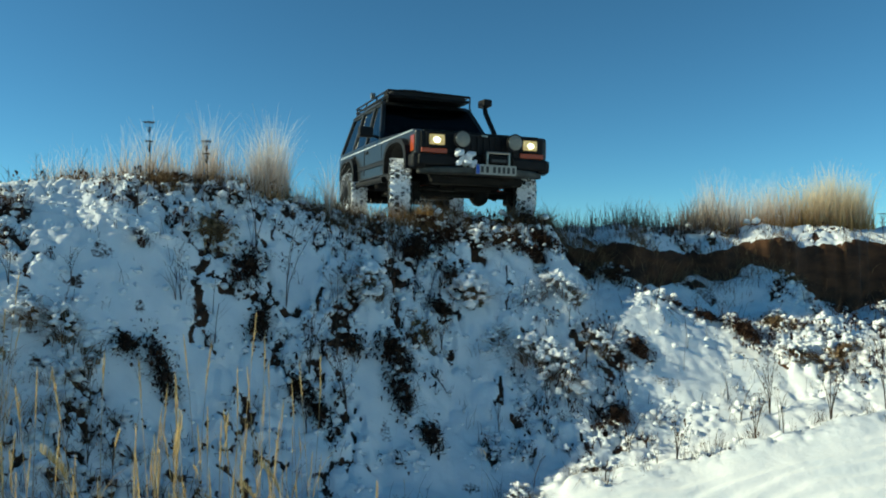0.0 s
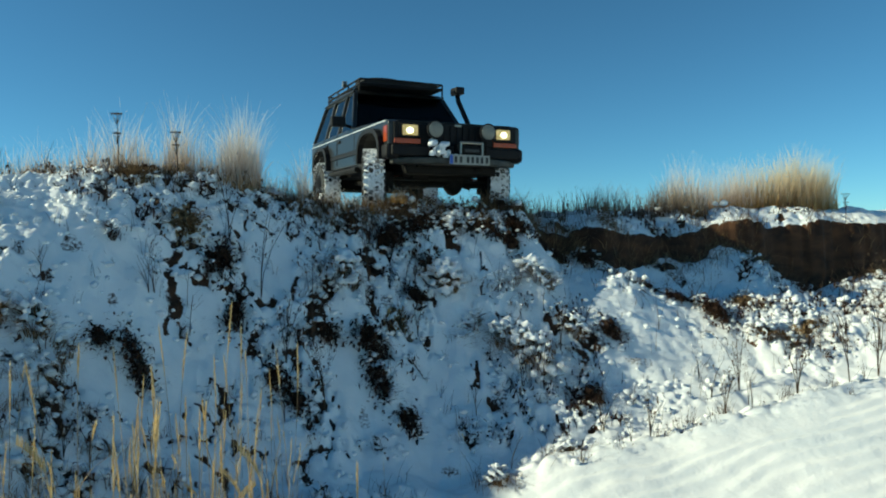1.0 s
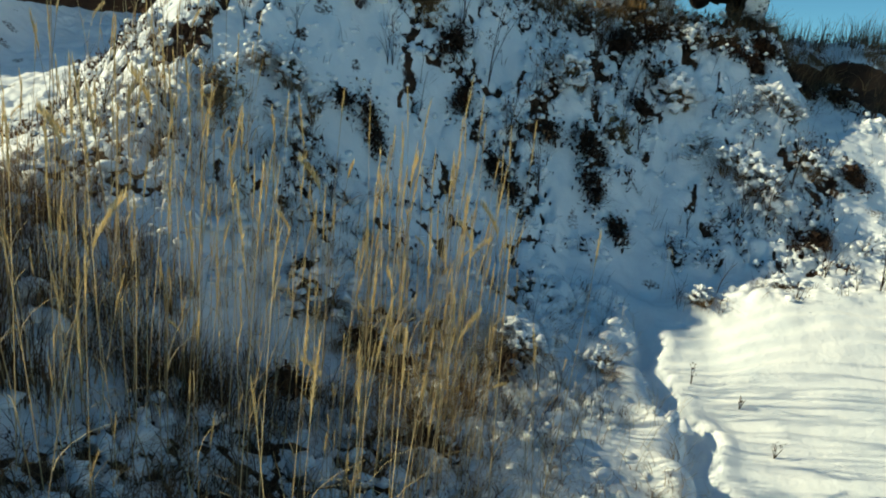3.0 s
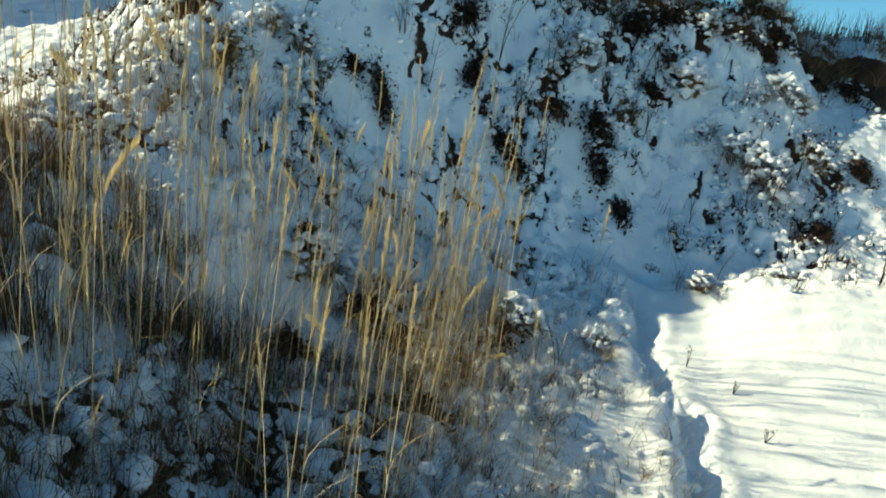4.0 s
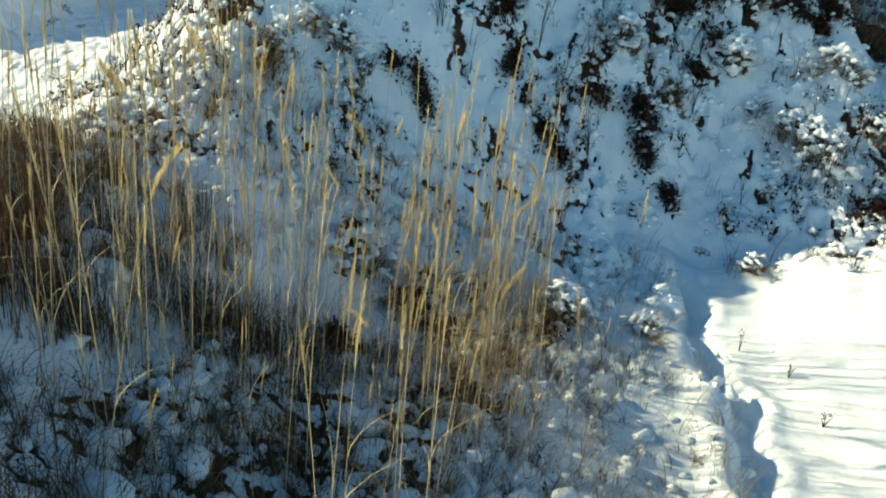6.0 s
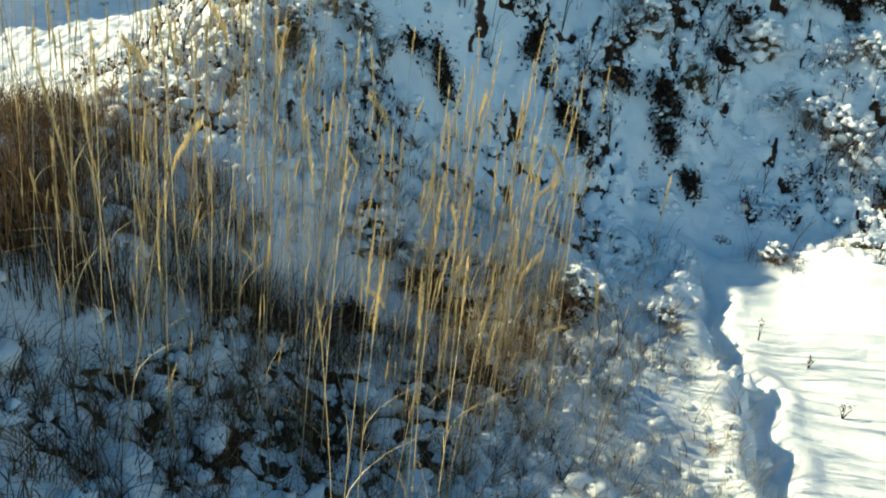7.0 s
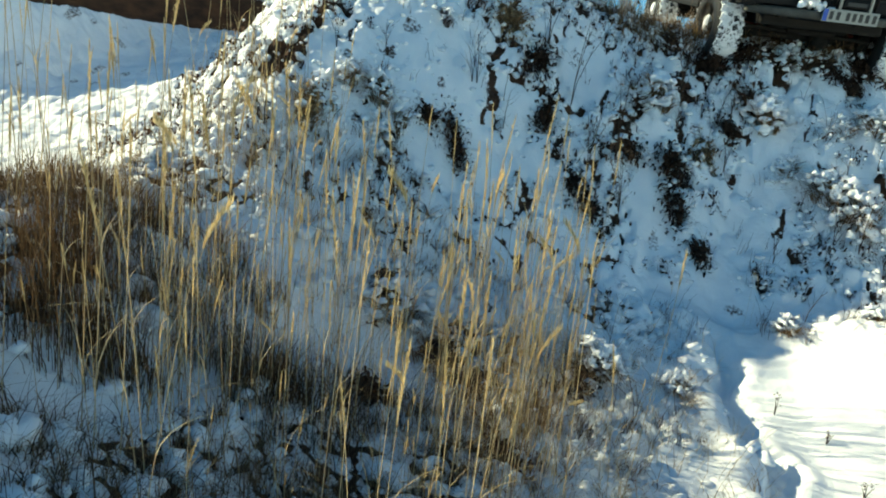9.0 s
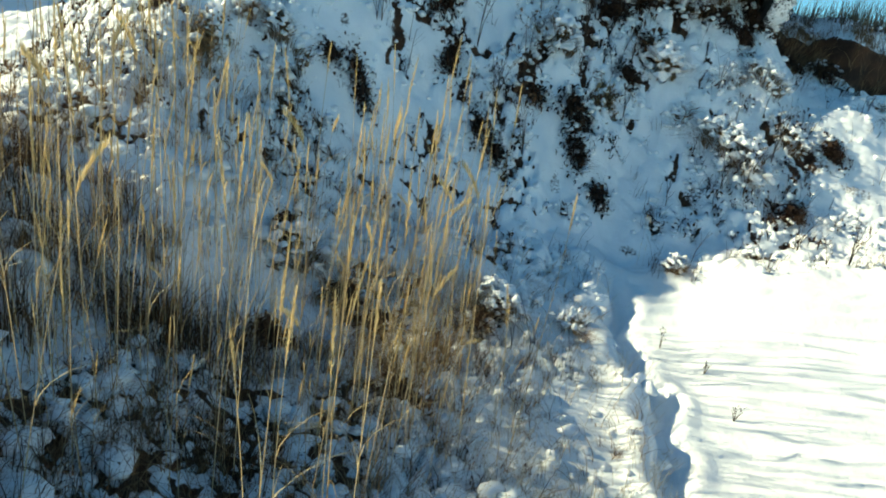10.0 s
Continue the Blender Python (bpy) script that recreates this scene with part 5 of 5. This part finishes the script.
def stalk_mesh(seed):
    """One tall dry stalk with its bent seed head and a leaf or two; 1 m high, to be scaled."""
    r = np.random.default_rng(500 + seed)
    s = Soup()
    lean, ang = r.uniform(0.0, 0.07), r.uniform(0, 6.283)
    nod = r.uniform(0.08, 0.16) if seed % 8 == 0 else r.uniform(0.0, 0.02)
    cx, cy = math.cos(ang), math.sin(ang)

    def at(t):
        b = lean * t * t + nod * max(0.0, t - 0.72) ** 2 * 9
        return (cx * b, cy * b, t - 0.5 * nod * max(0.0, t - 0.80) ** 2 * 14)

    pts = [at(t) for t in np.linspace(0, 1, 9)]
    s.stem(pts, 0.0021, 0.5)
    for _ in range(int(r.integers(1, 4))):
        t, a = r.uniform(0.1, 0.55), r.uniform(0, 6.283)
        p = at(t)
        s.blade(p, (math.cos(a), math.sin(a)), r.uniform(0.12, 0.28), 0.0045, 5, r.uniform(0.5, 1.7), a + 1.57, 1.0)
    n_stalk = len(s.f)
    head = r.uniform(0.10, 0.23)
    for k in range(60):
        t = 1 - head + head * k / 60 * 1.02
        p, a = at(min(t, 1.0)), r.uniform(0, 6.283)
        fat = math.sin(math.pi * min(1, (k + 2) / 62)) ** 0.6
        s.blade((p[0], p[1], p[2]), (math.cos(a), math.sin(a)), 0.032, 0.0036 * (0.5 + fat), 2, 0.24 * fat * (1.5 if seed % 5 == 1 else 0.7) + 0.04, a + 1.57, 1.0)
    me = s.mesh("stalk", [STRAW, SEED])
    idx = np.zeros(len(s.f), np.int32)
    idx[n_stalk:] = 1
    me.polygons.foreach_set("material_index", idx)
    return me


def build_reeds():
    kinds = [stalk_mesh(k) for k in range(16)]
    centres = []
    r = np.random.default_rng(77)
    while len(centres) < 50:
        x, y = r.uniform(-4.0, -0.4), r.uniform(1.35, 4.7)
        if r.random() < float(reed_density(np.array(x), np.array(y))) and all(math.hypot(x - p, y - q) > 0.19 for p, q in centres):
            centres.append((x, y))
    for x, y in centres:
        clump = new("reed_clump")
        clump.matrix_basis = pose(x, y, up(x, y))
        tagged(clump, "tall dry straw-coloured grass stalks with seed heads", "tall grass", "tall grass clumps in the hollow")
        base = up(x, y)
        for _ in range(int(r.integers(7, 12))):
            a, q = r.uniform(0, 6.283), 0.33 * math.sqrt(r.random())
            dx, dy = q * math.cos(a), q * math.sin(a)
            ob = new("stalk", kinds[int(r.integers(0, 16))])
            ob.parent = clump
            h = 0.55 + 1.05 * r.random() ** 1.4
            ob.matrix_basis = pose(dx, dy, up(x + dx, y + dy) - base - 0.03, r.normal(0, 3.0), r.normal(0, 3.0), r.uniform(0, 360)) @ Matrix.Diagonal((0.4 + 0.6 * h, 0.4 + 0.6 * h, h, 1))


def build_bent_stalks():
    """A few single stalks that nod over, close to the eye."""
    kinds = [stalk_mesh(k) for k in (0, 8, 16, 24)]
    for k, (x, y, h, turn) in enumerate(((-1.42, 2.35, 0.75, 150), (-1.62, 2.15, 0.62, 20), (-0.35, 5.2, 0.5, 30), (0.25, 5.75, 0.5, 70), (0.3, 5.8, 0.45, 280), (0.6, 5.5, 0.3, 160))):
        thing = new("bent_stalk")
        thing.matrix_basis = pose(x, y, up(x, y) - 0.02, 0, 0, turn)
        tagged(thing, "single dry grass stalk nodding over the snow", "tall grass", "single stalks")
        ob = new("stalk", kinds[k % 4])
        ob.parent = thing
        ob.matrix_basis = Matrix.Diagonal((0.9 * h, 0.9 * h, h, 1))


def build_frosted(x, y, n, spread, h, dark=False, label="pale dry grass with frosted tips against the sky", frost=0.15, gold=False):
    thing = new("frosted_grass_clump")
    z = up(x, y)
    thing.matrix_basis = pose(x, y, z)
    tagged(thing, label, "grass clump", "grass clumps along the top of the bank")
    s = Soup()
    gx = float(land(x + 0.3, y, False) - land(x - 0.3, y, False)) / 0.6
    for _ in range(n):
        a, q = rng.uniform(0, 6.283), math.sqrt(rng.random())
        dx, dy = q * spread * math.cos(a), q * 0.30 * math.sin(a)
        b = rng.uniform(0, 6.283)
        hh = h * rng.uniform(0.35, 1.0) ** 1.3 * (1 - 0.35 * q * q)
        s.blade((dx, dy, gx * dx - 0.05), (math.cos(b), math.sin(b)), hh, rng.uniform(0.005, 0.011), 5, rng.uniform(0.05, 0.45), rng.uniform(0, 3.14), frost, 0.8)
    tagged(part("grass_tuft", s.mesh("grass_tuft", DARKGRASS if dark else GOLD if gold else FROST), FROST, thing), kind="stuff")
    return thing


GOLD = island_material("golden_grass", (0.36, 0.20, 0.065), (0.70, 0.46, 0.19), tip=(0.88, 0.80, 0.62))
DARKGRASS = island_material("dark_dead_grass", (0.045, 0.032, 0.024), (0.17, 0.115, 0.07), tip=(0.30, 0.27, 0.24))


def build_umbel(x, y, h):
    """A dead flat-topped weed."""
    thing = new("umbel_weed")
    thing.matrix_basis = pose(x, y, up(x, y))
    tagged(thing, "dead flat-headed weed stalk with dusting of frost", "weed", "weeds on the bank")
    s = Soup()
    s.stem([(0, 0, -0.03), (0.01, 0, h * 0.5), (0.0, 0.01, h)], 0.005, 0.6)
    part("stem", s.mesh("stem", TWIG), TWIG, thing)
    for zz, rr in ((h, 0.055), (h * 0.72 + 0.03 * math.sin(9 * x), 0.035)):
        s = Soup()
        for k in range(14):
            a, q = 2.4 * k, rr * math.sqrt((k + 0.5) / 14)
            tip = (q * math.cos(a), q * math.sin(a), zz + 0.05)
            s.stem([(0, 0, zz - 0.05), (tip[0] * 0.6, tip[1] * 0.6, zz + 0.01), tip], 0.0018)
            for j in range(3):
                s.leaf(tip, 0.022, a + j * 2.1, 0.3, 0.2)
        part("flower_head", s.mesh("flower_head", TWIG), TWIG, thing)


def build_sapling(x, y, h, seed, label="thin dark many-branched dead weed"):
    r = np.random.default_rng(900 + seed)
    thing = new("dead_weed")
    thing.matrix_basis = pose(x, y, up(x, y))
    tagged(thing, label, "weed", "weeds on the bank")
    s = Soup()
    for _ in range(int(r.integers(2, 5))):
        a, lean = r.uniform(0, 6.283), r.uniform(0.05, 0.4)
        s.stem([(math.cos(a) * lean * h * t * t, math.sin(a) * lean * h * t * t, -0.03 + h * t) for t in (0, 0.3, 0.6, 0.85, 1)], 0.0048)
        for _ in range(11 if h > 0.2 else 4):
            t, b, q = r.uniform(0.3, 1), r.uniform(0, 6.283), r.uniform(0.06, 0.2) * h
            p = (math.cos(a) * lean * h * t * t, math.sin(a) * lean * h * t * t, h * t)
            e = (p[0] + math.cos(b) * q, p[1] + math.sin(b) * q, p[2] + q * 0.8)
            s.stem([p, ((p[0] + e[0]) / 2, (p[1] + e[1]) / 2, p[2] + q * 0.3), e], 0.0022)
            for _ in range(2):
                s.leaf(e, r.uniform(0.015, 0.035) * min(1.0, 0.3 + h), r.uniform(0, 6.283), r.uniform(-1, 1), 0.3)
    part("dead_stem", s.mesh("dead_stem", TWIG), TWIG, thing)


build_weeds()
build_twigs()
for x, y, r in SNOWY:
    build_tussock(x, y, r, True)
for x, y, r in BARE:
    build_tussock(x, y, r * 0.85, False, False, 0.9)
spots = np.random.default_rng(31)
for _ in range(46):
    x = spots.uniform(-3.4, 4.6)
    y = float(foot_line(np.array(x)) + (lip_line(np.array(x)) - foot_line(np.array(x))) * spots.uniform(0.12, 0.97))
    if spots.random() < float(weed_density(np.array(x), np.array(y))) + 0.1:
        build_tussock(x, y, spots.uniform(0.07, 0.16), spots.random() < 0.4, spots.random() < 0.4)
for x, y, r, tall, limp in STRAWY:
    tagged(build_tussock(x, y, r, False, True, tall / r, limp, False), "brown straw tussock under the tall stalks")
build_hollow_litter()
build_bank_crumbs()
build_dry_stuff()
build_reeds()
build_bent_stalks()
for x, y, n, spread, h in ((-4.15, 6.85, 90, 0.16, 0.50), (-3.90, 6.85, 120, 0.13, 0.62), (-3.62, 6.85, 90, 0.12, 0.50), (-3.38, 6.85, 130, 0.09, 0.72), (-3.08, 6.95, 220, 0.15, 0.85), (-2.84, 7.0, 120, 0.15, 0.62), (-2.58, 7.1, 260, 0.13, 0.92), (-2.36, 7.2, 130, 0.12, 0.68),
                           (-1.98, 7.35, 620, 0.19, 1.08), (-2.12, 7.3, 260, 0.16, 0.88), (-1.70, 7.5, 140, 0.2, 0.42), (-1.36, 7.65, 150, 0.09, 0.80), (-1.15, 7.8, 130, 0.22, 0.38), (-3.2, 6.9, 260, 0.5, 0.36), (-2.4, 7.2, 260, 0.5, 0.34), (-0.95, 7.95, 160, 0.22, 0.36)):
    build_frosted(x, y + 0.28, n, spread, h * 1.10, frost=0.10)
for x, y, n, spread, h in ((-0.95, 8.15, 240, 0.24, 0.36), (-0.62, 8.28, 280, 0.22, 0.38), (-0.32, 8.30, 200, 0.16, 0.26), (-1.25, 8.1, 180, 0.2, 0.34)):
    build_frosted(x, y, n, spread, h, label="withered pale brown grass at the edge of the bank", frost=0.75)
for x, y, n, spread, h, gold in ((4.55, 10.3, 900, 0.55, 0.98, False), (5.7, 10.5, 1600, 0.45, 1.20, True), (5.1, 10.4, 800, 0.45, 1.02, True), (3.75, 9.9, 600, 0.30, 1.10, False), (6.1, 10.6, 600, 0.25, 1.15, True)):
    build_frosted(x, y, n, spread, h, label="thick pale straw grass glowing in the low sun", frost=0.25, gold=gold)
for x, y, n, spread, h in ((3.55, 9.7, 520, 0.45, 0.62), (2.8, 9.6, 240, 0.4, 0.55), (2.1, 9.4, 180, 0.4, 0.48), (2.5, 9.5, 200, 0.3, 0.62), (1.6, 9.2, 160, 0.3, 0.4), (3.3, 9.7, 300, 0.25, 0.5)):
    build_frosted(x, y, n, spread, h, True, "dark dead grass and weeds on the bank top")
for x, y, h in ((-2.95, 6.75, 0.56), (-2.46, 6.95, 0.46), (6.0, 9.75, 0.36)):
    build_umbel(x, y, h)
for k, (x, y, h) in enumerate(((-1.05, 6.35, 0.75), (-1.55, 6.5, 0.8), (-1.25, 6.1, 0.6), (-0.9, 6.0, 0.7), (-0.62, 7.3, 0.55), (-1.9, 6.75, 0.6), (1.35, 7.0, 0.5), (1.1, 6.6, 0.45), (3.0, 6.6, 0.5), (3.9, 6.3, 0.7), (4.3, 6.5, 0.65),
                               (0.73, 4.45, 0.10), (0.88, 4.02, 0.10), (0.44, 4.66, 0.14), (1.9, 5.9, 0.35), (2.6, 6.0, 0.4), (-5.0, 6.6, 0.4), (-5.4, 6.9, 0.35), (3.3, 6.1, 0.5), (4.6, 6.9, 0.9), (5.0, 7.2, 0.8))):
    build_sapling(x, y, h, k)


# ---- what moves ----
CAR_PATH = [
    (0.0, pose(0.13, 8.86, 2.355, -0.5, 2.0, -68.5)),
    (0.5, pose(0.135, 8.85, 2.335, -0.5, 2.5, -68.5)),
    (2.5, pose(0.15, 8.80, 2.325, -0.5, 3.0, -68.8)),
    (4.4, pose(0.18, 8.71, 2.28, 0, 4.2, -69.3)),
    (5.3, pose(0.23, 8.58, 2.22, 0, 5.8, -70)),
    (6.6, pose(0.31, 8.40, 2.13, 0, 7.6, -71)),
    (7.6, pose(0.36, 8.29, 2.06, 0, 8.6, -71.5)),
    (10.0, pose(0.36, 8.29, 2.06, 0, 8.6, -71.5)),
]
STEER = [(0.0, -17), (2.5, -16), (5.3, -8), (7.6, 1), (10.0, 1)]


def motions():
    walk(car, CAR_PATH)
    start = CAR_PATH[0][1].translation
    for key, (w, x, y) in wheels.items():
        rows = []
        for t, m in CAR_PATH:
            roll = math.degrees((m.translation - start).length / 0.40)
            steer = float(np.interp(t, [q for q, _ in STEER], [q for _, q in STEER])) if key[0] == "f" else 0.0
            rows.append((t, pose(x, y, 0.405, 0, 0, steer) @ pose(0, 0, 0, 0, roll, 0)))
        walk(w, rows)


motions()
